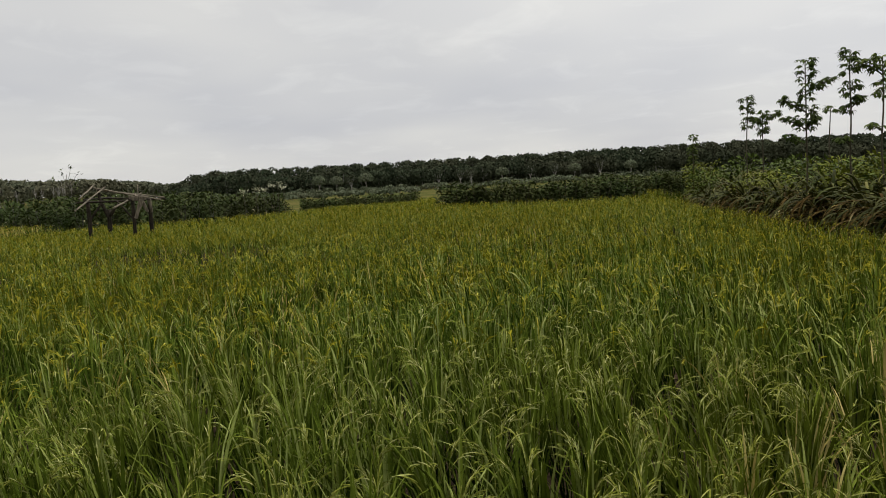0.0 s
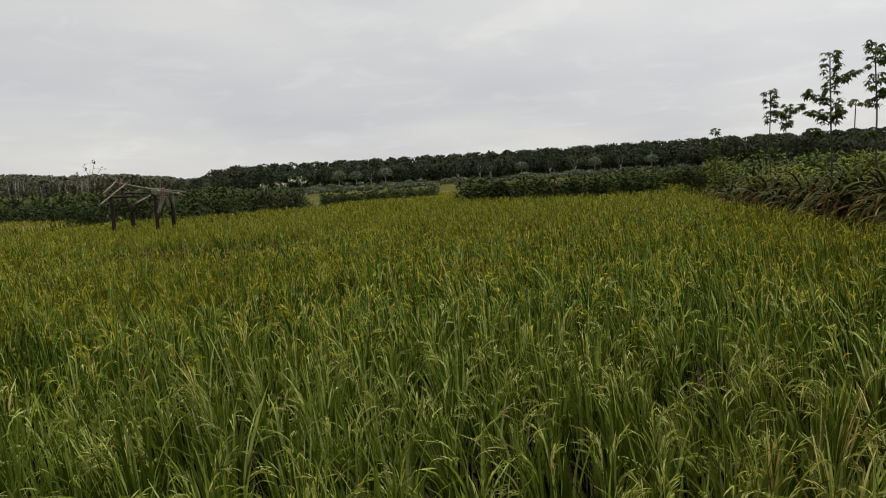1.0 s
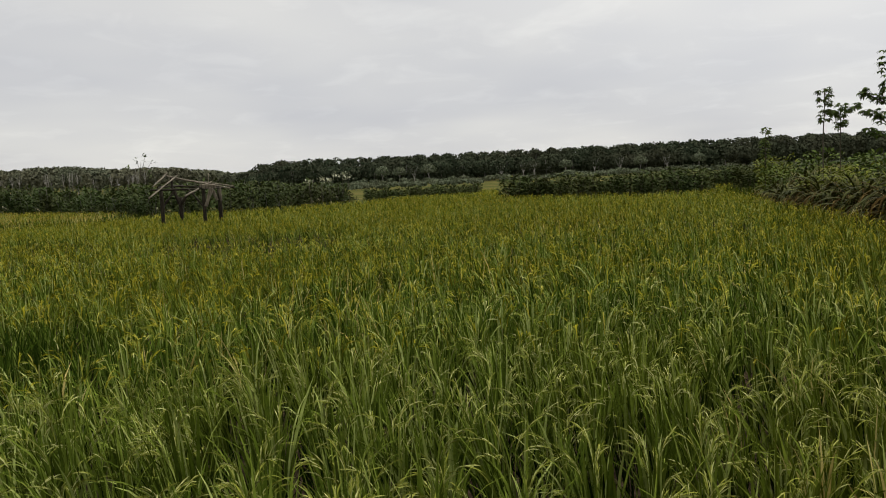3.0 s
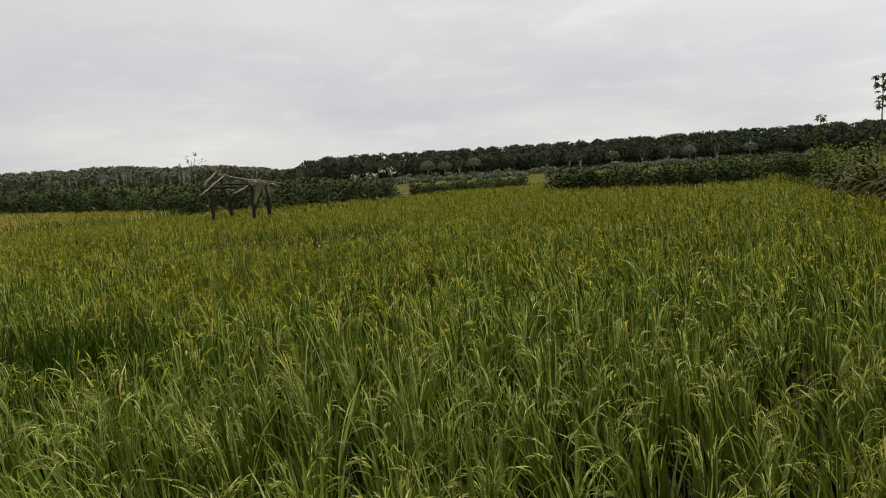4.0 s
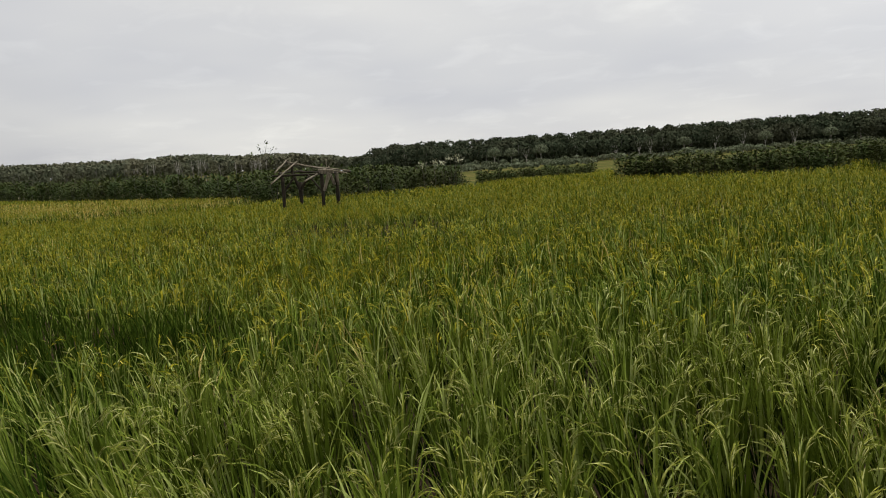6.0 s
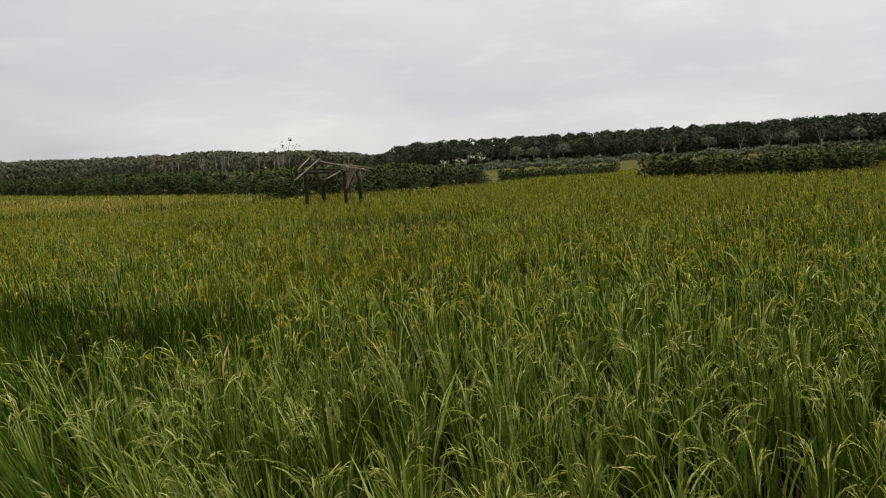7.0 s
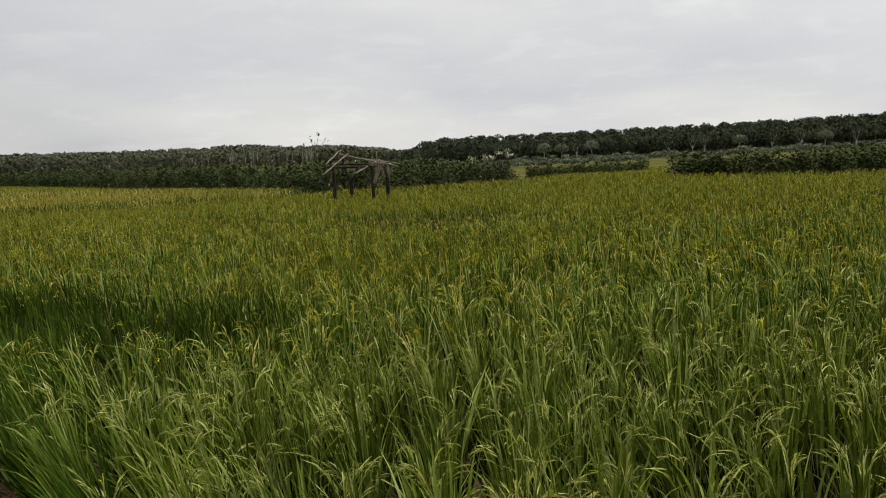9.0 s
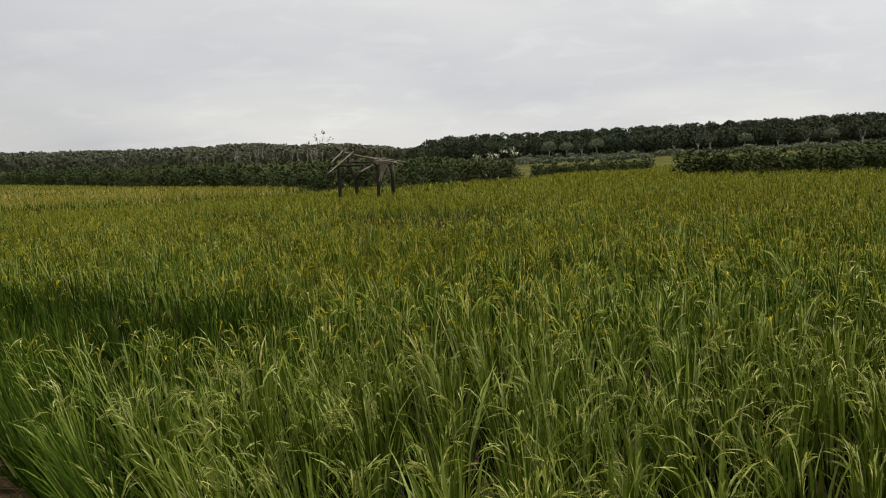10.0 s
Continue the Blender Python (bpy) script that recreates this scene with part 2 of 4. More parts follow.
def ground_material():
    """Wet soil under the crop, dry litter on the bund, grass and pale stubble farther out."""
    m, n, l, s = shader("field_ground", 1.0)
    s.inputs["Specular IOR Level"].default_value = 0.0
    geo = n.new("ShaderNodeNewGeometry")
    a = n.new("ShaderNodeTexNoise")
    a.inputs["Scale"].default_value, a.inputs["Detail"].default_value = 9, 8
    l.new(geo.outputs["Position"], a.inputs["Vector"])
    soil = ramp(n, [(0.35, (0.022, 0.016, 0.010)), (0.62, (0.06, 0.042, 0.025)), (0.75, (0.12, 0.09, 0.055))])
    l.new(a.outputs[0], soil.inputs[0])
    mp = n.new("ShaderNodeMapping")
    mp.inputs["Scale"].default_value = (0.05, 0.11, 0.05)
    l.new(geo.outputs["Position"], mp.inputs[0])
    b = n.new("ShaderNodeTexNoise")
    b.inputs["Scale"].default_value, b.inputs["Detail"].default_value = 1.0, 6
    l.new(mp.outputs[0], b.inputs["Vector"])
    grass = ramp(n, [(0.35, (0.045, 0.056, 0.016)), (0.5, (0.075, 0.075, 0.022)), (0.62, (0.12, 0.098, 0.036)), (0.75, (0.05, 0.06, 0.02))])
    l.new(b.outputs[0], grass.inputs[0])
    away = n.new("ShaderNodeVectorMath")
    away.operation = "LENGTH"
    l.new(geo.outputs["Position"], away.inputs[0])
    far = n.new("ShaderNodeMapRange")
    far.inputs["From Min"].default_value, far.inputs["From Max"].default_value = 36, 56
    l.new(away.outputs["Value"], far.inputs["Value"])
    mix = n.new("ShaderNodeMixRGB")
    l.new(far.outputs[0], mix.inputs[0])
    l.new(soil.outputs[0], mix.inputs[1])
    l.new(grass.outputs[0], mix.inputs[2])
    l.new(mix.outputs[0], s.inputs["Base Color"])
    bump = n.new("ShaderNodeBump")
    bump.inputs["Strength"].default_value, bump.inputs["Distance"].default_value = 0.8, 0.05
    l.new(a.outputs[0], bump.inputs["Height"])
    l.new(bump.outputs[0], s.inputs["Normal"])
    return m


GROUND = ground_material()
rng = np.random.default_rng(11)


# ---- mesh helpers ----
def mesh_of(name, verts, quads, material):
    """A mesh from arrays of corners and four-cornered faces."""
    me = bpy.data.meshes.new(name)
    verts, quads = np.asarray(verts, np.float32), np.asarray(quads, np.int32)
    me.vertices.add(len(verts))
    me.vertices.foreach_set("co", verts.ravel())
    me.loops.add(quads.size)
    me.loops.foreach_set("vertex_index", quads.ravel())
    me.polygons.add(len(quads))
    me.polygons.foreach_set("loop_start", np.arange(0, quads.size, 4, dtype=np.int32))
    me.update(calc_edges=True)
    me.polygons.foreach_set("use_smooth", np.ones(len(quads), bool))
    me.materials.append(material)
    return me


def part(name, data, parent=None, label=""):
    """One mesh object under a thing or a part."""
    ob = new(name, data)
    ob.parent = parent
    return tagged(ob, label)


def thing(name, label, category, group="", kind="", m=None):
    ob = new(name)
    ob.empty_display_size = 0.1
    if m is not None:
        ob.matrix_basis = m
    return tagged(ob, label, category, group, kind)


class Heap:
    """Gathers strips, tubes and tufts for one mesh."""

    def __init__(self):
        self.v, self.q, self.n = [], [], 0

    def add(self, v, q):
        self.v.append(v)
        self.q.append(q + self.n)
        self.n += len(v)

    def mesh(self, name, material):
        return mesh_of(name, np.concatenate(self.v), np.concatenate(self.q), material)


BLADE = lambda s: np.clip(1.15 - 1.12 * s ** 2.2, 0.03, 1) * np.clip(0.45 + 2.2 * s, 0, 1)
BEADS = lambda s: np.where(np.arange(len(s)) % 2 == 1, 1.0, 0.45) * np.where(s > 0.99, 0.2, 1.0)
EVEN = lambda s: np.ones_like(s)
LOBE = lambda s: np.clip(np.sin(np.pi * np.clip(s * 0.93 + 0.07, 0, 1)), 0.06, 1)


def strips(base, turn, length, lean, curl, width, nseg, shape=BLADE, roll=None, power=1.5):
    """Many curved blades at once: each rises from base towards turn, leaning more and more. Gives corners, faces and middle lines."""
    k = len(base)
    s = np.linspace(0, 1, nseg + 1)
    th = lean[:, None] + curl[:, None] * s[None, :] ** power
    mid_th = (th[:, 1:] + th[:, :-1]) / 2
    step = (length / nseg)[:, None]
    h = np.concatenate([np.zeros((k, 1)), np.cumsum(np.sin(mid_th) * step, 1)], 1)
    z = np.concatenate([np.zeros((k, 1)), np.cumsum(np.cos(mid_th) * step, 1)], 1)
    c, d = np.cos(turn)[:, None], np.sin(turn)[:, None]
    mid = np.stack([base[:, :1] + h * c, base[:, 1:2] + h * d, base[:, 2:] + z], 2)
    roll = np.zeros(k) if roll is None else roll
    side = np.stack([-d * np.cos(roll)[:, None] + 0 * th, c * np.cos(roll)[:, None] + 0 * th, 0 * th], 2)
    up = np.stack([-np.cos(th) * c, -np.cos(th) * d, np.sin(th)], 2)
    side = side + up * np.sin(roll)[:, None, None]
    half = (width[:, None] * shape(s)[None, :] / 2)[:, :, None]
    v = np.stack([mid - side * half, mid + side * half], 2).reshape(-1, 3)
    i = (np.arange(k)[:, None] * (nseg + 1) + np.arange(nseg)[None, :]).ravel() * 2
    q = np.stack([i, i + 1, i + 3, i + 2], 1)
    return v, q, mid


def tube(points, radii, sides=7):
    """A closed, tapering round bar along points."""
    pts = [Vector(p) for p in points]
    v, q = [], []
    for i, p in enumerate(pts):
        way = (pts[min(i + 1, len(pts) - 1)] - pts[max(i - 1, 0)]).normalized()
        a = way.cross(Vector((0.31, 0.95, 0.1))).normalized()
        b = way.cross(a)
        for k in range(sides):
            t = 2 * math.pi * k / sides
            v.append(p + float(radii[i]) * (math.cos(t) * a + math.sin(t) * b))
    for i in range(len(pts) - 1):
        for k in range(sides):
            j = (k + 1) % sides
            q.append((i * sides + k, i * sides + j, (i + 1) * sides + j, (i + 1) * sides + k))
    for ring in (0, len(pts) - 1):
        c = len(v)
        v.append(pts[ring].copy())
        for k in range(0, sides - 1, 2):
            q.append((c, ring * sides + k, ring * sides + k + 1, ring * sides + (k + 2) % sides))
    return np.array([tuple(x) for x in v]), np.array(q)


def tufts(centres, size, r, out=None):
    """Small folded leaf sprays turned every way, one at each centre."""
    k = len(centres)
    a = r.normal(size=(k, 3))
    a[:, 2] *= 0.5
    a /= np.linalg.norm(a, axis=1, keepdims=True)
    face = r.normal(size=(k, 3)) if out is None else out + 0.45 * r.normal(size=(k, 3))
    a = a if out is None else np.cross(face, a)
    a /= np.linalg.norm(a, axis=1, keepdims=True)
    b = np.cross(a, face)
    b /= np.linalg.norm(b, axis=1, keepdims=True)
    sz = (size * r.uniform(0.6, 1.4, k))[:, None]
    a, b = a * sz, b * sz * (0.55 if out is None else 0.8)
    n = np.cross(a, b)
    n /= np.linalg.norm(n, axis=1, keepdims=True)
    droop = n * sz * 0.25
    v = np.stack([centres - a * 0.5, centres + b * 0.5 + droop, centres + a * 0.5, centres - b * 0.5 + droop], 1).reshape(-1, 3)
    q = np.arange(4 * k).reshape(-1, 4)
    return v, q


# ---- the ground: one sheet to the horizon, with a wooded rise behind the plantation ----
RISE_TURN = (-70, -46, -40, -36, -32, -30.6, -27.5, -24.2, -21.0, -19.6, -17, 60)
RISE_EYE = (0.033, 0.0335, 0.031, 0.031, 0.0325, 0.0335, 0.0285, 0.0285, 0.0225, 0.018, 0.020, 0.020)


EYE = 1.91
# the near edge of the paddy, along the raised bund
NEAR_EDGE = [(-5.4, 4.55), (-2.95, 2.95), (-1.3, 1.85), (0.0, 1.4), (1.7, 1.05), (5.9, 3.6)]


def terrain(x, y):
    x, y = np.asarray(x, float), np.asarray(y, float)
    r = np.hypot(x, y)
    a = np.degrees(np.arctan2(x, y))
    e = np.interp(a, RISE_TURN, RISE_EYE)
    top = np.maximum(430 * e + EYE - 8.5, 0)
    t = np.clip((r - 250) / 180, 0, 1)
    z = top * t * t * (3 - 2 * t) * np.clip((-14 - a) / 5, 0, 1) * np.clip((120 + a) / 40, 0, 1)
    z = z * np.clip((2500 - r) / 1500, 0, 1)
    # the fields climb a little on the far left
    z = z + 0.6 * np.clip((-39.5 - a) / 6, 0, 1.6) * np.clip((r - 59) / 49, 0, 1) * np.clip((400 - r) / 200, 0, 1) * np.clip((110 + a) / 30, 0, 1)
    # the ground climbs under the woods
    t = np.clip((r - 298) / 60, 0, 1)
    z = z + 6.0 * t * t * (3 - 2 * t) * np.clip((a + 17) / 3, 0, 1) * np.clip((75 - a) / 20, 0, 1) * np.clip((2500 - r) / 1500, 0, 1)
    # the raised bund from which the paddy is seen
    edge = np.interp(x, [-116] + [p[0] for p in NEAR_EDGE], [58] + [p[1] for p in NEAR_EDGE])
    b = np.clip((edge - 0.02 - y) / 0.45, 0, 1) * np.clip((y - edge + 5.5) / 1.5, 0, 1) * np.clip((60 - r) / 20, 0, 1)
    return z + 0.32 * b * b * (3 - 2 * b)


rings = np.concatenate([[0.0], np.linspace(0.25, 9, 40), np.geomspace(10, 4200, 50)])
turns = np.linspace(0, 2 * np.pi, 145)[:-1]
gx = (rings[:, None] * np.sin(turns)[None, :]).ravel()
gy = (rings[:, None] * np.cos(turns)[None, :]).ravel()
gz = terrain(gx, gy)
near = np.hypot(gx, gy) < 9
gz[near] += np.array([0.03 * noise.noise((x * 1.7, y * 1.7, 0.3)) for x, y in zip(gx[near], gy[near])])
gv = np.stack([gx, gy, gz], 1)
gi, gj = np.meshgrid(np.arange(len(rings) - 1), np.arange(len(turns)), indexing="ij")
gk = (gj + 1) % len(turns)
N = len(turns)
gq = np.stack([gi * N + gj, (gi + 1) * N + gj, (gi + 1) * N + gk, gi * N + gk], -1).reshape(-1, 4)
tagged(new("ground", mesh_of("ground", gv, gq, GROUND)), "brown field soil and yellow-green grassland under the crops", "ground", kind="structure")


def at_turn(turn, dist):
    return dist * math.sin(radians(turn)), dist * math.cos(radians(turn))


# ---- the rice ----
# the outline of the paddy, going round
PADDY = NEAR_EDGE + [(6.3, 11.2), (6.79, 13.44), (7.14, 15.96), (7.56, 19.88), (7.77, 24.08), (8.96, 27.44), (12.18, 39.2), (12.18, 44.1), (11.06, 44.8), (8.54, 35.84),
         (5.88, 35.7), (3.36, 38.22), (-0.14, 41.72), (-0.63, 64.4), (-2.1, 64.4), (-1.96, 53.34), (-7, 51.52), (-8.96, 43.12), (-11.34, 40.04),
         (-13.44, 37.24), (-17.5, 37.24), (-21.42, 39.76), (-30.66, 48.72), (-44.1, 60.9), (-64.4, 77), (-89.6, 86.1), (-126, 86.8), (-112, 56)]


def inside(x, y, ring):
    hit = np.zeros(len(x), bool)
    for (x0, y0), (x1, y1) in zip(ring, ring[1:] + ring[:1]):
        cross = ((y0 > y) != (y1 > y)) & (x < (x1 - x0) * (y - y0) / (y1 - y0 + 1e-12) + x0)
        hit ^= cross
    return hit


def to_line(x, y, a, b):
    """How far points lie from the stretch a to b."""
    a, b = np.array(a), np.array(b)
    d = b - a
    t = np.clip(((x - a[0]) * d[0] + (y - a[1]) * d[1]) / (d @ d), 0, 1)
    return np.hypot(x - a[0] - t * d[0], y - a[1] - t * d[1])


def waves(x, y, f, seed):
    return np.array([noise.noise((p * f + seed, q * f, seed * 0.7)) for p, q in zip(x, y)])


# the low bund before the riper terrace on the far side, and the gullies in it
TERRACE_EDGE = [(-17.6, 38.5), (-18.2, 33.4), (-20.0, 30.1), (-21.5, 27.3), (-24.5, 26.9), (-29.8, 28.1), (-60, 36)]
TERRACE = TERRACE_EDGE + [(-125, 60), (-130, 92), (-20, 46)]
GULLIES = [((-60, 51.0), (-52.7, 49.9)), ((-52.7, 49.9), (-46.0, 49.5)), ((-26.0, 32.4), (-23.7, 34.6)), ((-40, 44), (-33, 43.5))]


def ripe_terrace(x, y):
    """The riper terrace beyond the far bund, with greener stripes."""
    return inside(x, y, TERRACE) & (waves(x * 0.25, y, 0.25, 61.0) > -0.25)


def hills_of_rice(r0, r1, gap, seed):
    """Planted tufts between two distances: place and height, left out on bunds."""
    r = np.random.default_rng(seed)
    # the planting lines run askew, and each tuft stands a little out of line
    turn = radians(17)
    gx, gy = np.meshgrid(np.arange(-r1, r1, gap), np.arange(-r1, r1, gap))
    gx, gy = gx.ravel() + r.normal(0, gap * 0.17, gx.size), gy.ravel() + r.normal(0, gap * 0.17, gx.size)
    x, y = gx * math.cos(turn) - gy * math.sin(turn), gx * math.sin(turn) + gy * math.cos(turn)
    d, a = np.hypot(x, y), np.degrees(np.arctan2(x, y))
    keep = (d >= r0) & (d < r1) & (a > -54) & (a < 37)
    x, y = x[keep], y[keep]
    keep = inside(x, y, PADDY)
    x, y = x[keep], y[keep]
    d = np.hypot(x, y)
    h = 0.87 + (0.05 * waves(x, y, 0.4, 3.1) + 0.05 * waves(x, y, 1.4, 8.2)) * np.clip(1.3 - d / 22, 0.35, 1)
    # a greener strip without ears, and lodged hollows farther out
    green = np.exp(-(to_line(x, y, (-11.5, 7.1), (-4.2, 5.4)) / 1.1) ** 4)
    dip = green.copy()
    hollow = np.exp(-(to_line(x, y, (-7.0, 17.2), (-4.9, 16.9)) / 1.15) ** 4)
    hollow = np.maximum(hollow, 0.8 * np.exp(-(to_line(x, y, (-12.9, 19.0), (-10.1, 18.2)) / 0.6) ** 4))
    green = np.maximum(green, hollow)
    # a trench before the far terrace and gullies in it, grassy along their rims
    trench = np.zeros(len(x))
    for a, b in list(zip(TERRACE_EDGE, TERRACE_EDGE[1:])) + GULLIES:
        near_by = to_line(x, y, a, b)
        trench = np.maximum(trench, np.exp(-(near_by / 0.6) ** 4))
        green = np.maximum(green, 0.8 * np.exp(-(near_by / 1.3) ** 4))
    h += 0.10 * inside(x, y, TERRACE) - 0.5 * trench
    green = np.maximum(green, ((x > 8.4 + (y - 26.6) * 0.155) & (y > 25.9) & (y < 41.3)) * 0.95)
    green = np.maximum(green, 0.48 * np.exp(-(to_line(x, y, (-6.0, 4.9), (-1.8, 2.4)) / 0.5) ** 4))
    h -= 0.07 * dip + 0.42 * hollow + 0.12 * green * (d > 20)
    keep = r.random(len(x)) > np.maximum(0.85 * hollow, 0.7 * trench)
    return x[keep], y[keep], h[keep], green[keep], r


def grow(zone, r0, r1, gap, leaves, leaf_seg, leaf_w, ears, ear_kind, seed):
    """The tufts of one belt of the field: low leaves, upper leaves and nodding ears."""
    x, y, h, green, r = hills_of_rice(r0, r1, gap, seed)
    k = len(x)
    z0 = terrain(x, y)
    h = h * r.normal(1.0, 0.065 if r1 < 20 else 0.045, k)
    plants = []
    # each tuft leans its own way; along the bund on the near side they hang over
    tip = np.stack([0.14 * waves(x, y, 0.6, 14.3) + r.normal(0, 0.06, k) - 0.05, 0.12 * waves(x, y, 0.6, 27.7) + r.normal(0, 0.05, k)], 1)
    rim = np.clip(1 - to_line(x, y, (-6.6, 5.2), (-2.0, 2.4)) / 0.8, 0, 1)
    tip[:, 0] -= 0.34 * rim
    out = {}
    patchy = waves(x, y, 0.36, 41.0)
    low_n, flag_n = leaves
    # the low tier takes the shade-coloured leaf, the upper tier the light one
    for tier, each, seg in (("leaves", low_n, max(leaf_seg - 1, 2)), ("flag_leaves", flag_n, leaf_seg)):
        flag = tier == "flag_leaves"
        who = np.repeat(np.arange(k), each)
        n = len(who)
        ang, rad = r.uniform(0, 2 * np.pi, n), gap * 0.13 * np.sqrt(r.random(n))
        # stems fan out from the root, the leaf leaves the stem at `low`
        low = h[who] * (r.uniform(0.36, 0.68, n) if flag else r.uniform(0.08, 0.38, n))
        low = np.maximum(low - 0.25 * rim[who], 0.05)
        fan = np.abs(r.normal(0.05, 0.05, n))
        vx, vy = fan * np.cos(ang) + tip[who, 0], fan * np.sin(ang) + tip[who, 1]
        base = np.stack([x[who] + rad * np.cos(ang) + low * vx, y[who] + rad * np.sin(ang) + low * vy, low + z0[who]], 1)
        away = ang + r.normal(0, 0.5, n)
        spread = np.abs(r.normal(0.12, 0.10, n)) if flag else np.abs(r.normal(0.13, 0.10, n))
        lx, ly = spread * np.cos(away) + tip[who, 0], spread * np.sin(away) + tip[who, 1]
        turn, lean = np.arctan2(ly, lx), np.hypot(lx, ly)
        reach = (r.uniform(0.86, 1.08, n) if r1 < 20 else r.uniform(0.84, 1.0, n)) if flag else r.uniform(0.55, 0.82, n)
        length = np.clip((h[who] * reach - low) * 1.06, 0.14, 0.58) + 0.06 * rim[who]
        curl = np.abs(r.normal(0.22, 0.18, n)) + (r.random(n) < 0.32) * r.uniform(0.4, 1.2, n)
        width = leaf_w * r.uniform(0.65, 1.15, n)
        v, q, _ = strips(base, turn, length, lean, curl, width, seg, BLADE, r.normal(0, 0.5, n), 2.0)
        per = (seg + 1) * 2
        if zone == "nearest":
            plants.append(("flag_foliage" if flag else "foliage", v.reshape(k, each * per, 3), q.reshape(n, seg, 4)[:each].reshape(-1, 4), RICE_FLAG if flag else RICE_LEAF_SHADED))
            continue
        is_green = r.random(n) < green[who]
        ripe = ripe_terrace(x, y)
        dry = (r.random(n) < 0.035 * np.clip(patchy[who] * 2, 0, 1) + 0.002 + 0.35 * ripe[who]) & ~is_green & flag
        for name, sel, mat in ((tier, ~is_green & ~dry, RICE_FLAG if flag else RICE_LEAF_SHADED), ("green_leaves", is_green, RICE_GREEN), ("dry_leaves", dry, RICE_DRY)):
            if sel.sum():
                vv = v.reshape(n, per, 3)[sel].reshape(-1, 3)
                qq = (q.reshape(n, seg, 4)[0][None] + (np.arange(sel.sum()) * per)[:, None, None]).reshape(-1, 4)
                out[(name, flag)] = (vv, qq, mat)
    # ears: a nodding stalk with strings of grain
    who = np.repeat(np.arange(k), ears)
    if zone != "nearest":
        who = who[r.random(len(who)) > green[who] * 0.95]
    n = len(who)
    side = r.uniform(0, 2 * np.pi, k)
    ang = side[who] + r.normal(0, 1.1, n)
    low = h[who] * r.uniform(0.72, 0.92, n)
    rad = gap * 0.22 * np.sqrt(r.random(n))
    base = np.stack([x[who] + rad * np.cos(ang) + low * tip[who, 0], y[who] + rad * np.sin(ang) + low * tip[who, 1], low + z0[who]], 1)
    turn = ang + r.normal(0, 0.4, n)
    length = r.uniform(0.12, 0.20, n) * (1.0 if r1 < 10 else 0.75 if r1 < 20 else 0.48)
    lean, curl = np.abs(r.normal(0.18, 0.12, n)), r.uniform(0.7, 2.1, n)
    ripeness = np.clip((np.hypot(x, y)[who] - 3.8) / 6.0, 0.0, 0.92) + 0.3 * patchy[who]
    is_ripe = r.random(n) < ripeness if zone != "nearest" else np.zeros(n, bool)
    heap, ripe_heap, straw_heap = Heap(), Heap(), Heap()
    is_straw = ripe_terrace(x, y)[who] & (r.random(n) < 0.5) if zone in ("far", "farther", "farthest") else np.zeros(n, bool)
    is_ripe &= ~is_straw

    def add_ear(v, q):
        per_v, per_q = len(v) // n, len(q) // n
        for to, sel in ((heap, ~is_ripe & ~is_straw), (ripe_heap, is_ripe), (straw_heap, is_straw)):
            m = int(sel.sum())
            if m:
                to.add(v.reshape(n, per_v, 3)[sel].reshape(-1, 3), (q.reshape(n, per_q, 4)[0][None] + (np.arange(m) * per_v)[:, None, None]).reshape(-1, 4))

    if ear_kind == "strings":
        v, q, mid = strips(base, turn, length, lean, curl, np.full(n, 0.004), 5, EVEN)
        add_ear(v, q)
        for j in range(9):
            at = 1 + j // 2
            th = lean + curl * (at / 5) ** 1.5
            v, q, _ = strips(mid[:, at], turn + r.normal(0, 0.3, n), r.uniform(0.05, 0.085, n), th + r.normal(0.05, 0.16, n), r.uniform(0.3, 1.0, n), r.uniform(0.0042, 0.006, n), 5, BEADS, r.uniform(-1.4, 1.4, n))
            add_ear(v, q)
    elif ear_kind == "sprays":
        v, q, mid = strips(base, turn, length, lean, curl, np.full(n, 0.007), 3, EVEN)
        add_ear(v, q)
        for j in range(3):
            at = 1 + min(j, 1)
            v, q, _ = strips(mid[:, at], turn + r.normal(0, 0.4, n), r.uniform(0.06, 0.10, n), lean + curl * (at / 3) ** 1.5 + r.normal(0, 0.2, n), r.uniform(0.4, 1.1, n), r.uniform(0.007, 0.0105, n), 2, LOBE,
                             r.uniform(-1.2, 1.2, n))
            add_ear(v, q)
    else:
        v, q, mid = strips(base, turn, length, lean, curl, r.uniform(0.010, 0.018, n) * (2.4 if ear_kind == "broad" else 1.0 if r1 < 35 else 1.6), 2, lambda s: 0.3 + 0.7 * s, r.uniform(-1, 1, n))
        add_ear(v, q)
    if zone == "nearest":
        vs = np.concatenate([a.reshape(k, ears, -1, 3) for a in heap.v], 2)
        qs, at = [], 0
        for a, b in zip(heap.v, heap.q):
            qs.append(b[:len(b) // n] - b[0, 0] + at)
            at += len(a) // n
        for j in range(ears):
            plants.append(("grain_head", vs[:, j], np.concatenate(qs), RICE_GRAIN_PALE))
        return x, y, z0, green, plants
    for name, each, mat in (("green_ears", heap, RICE_GRAIN_PALE), ("ears", ripe_heap, RICE_GRAIN), ("ripe_ears", straw_heap, RICE_RIPE)):
        if each.v:
            out[(name, True)] = (np.concatenate(each.v), np.concatenate(each.q), mat)
    return out


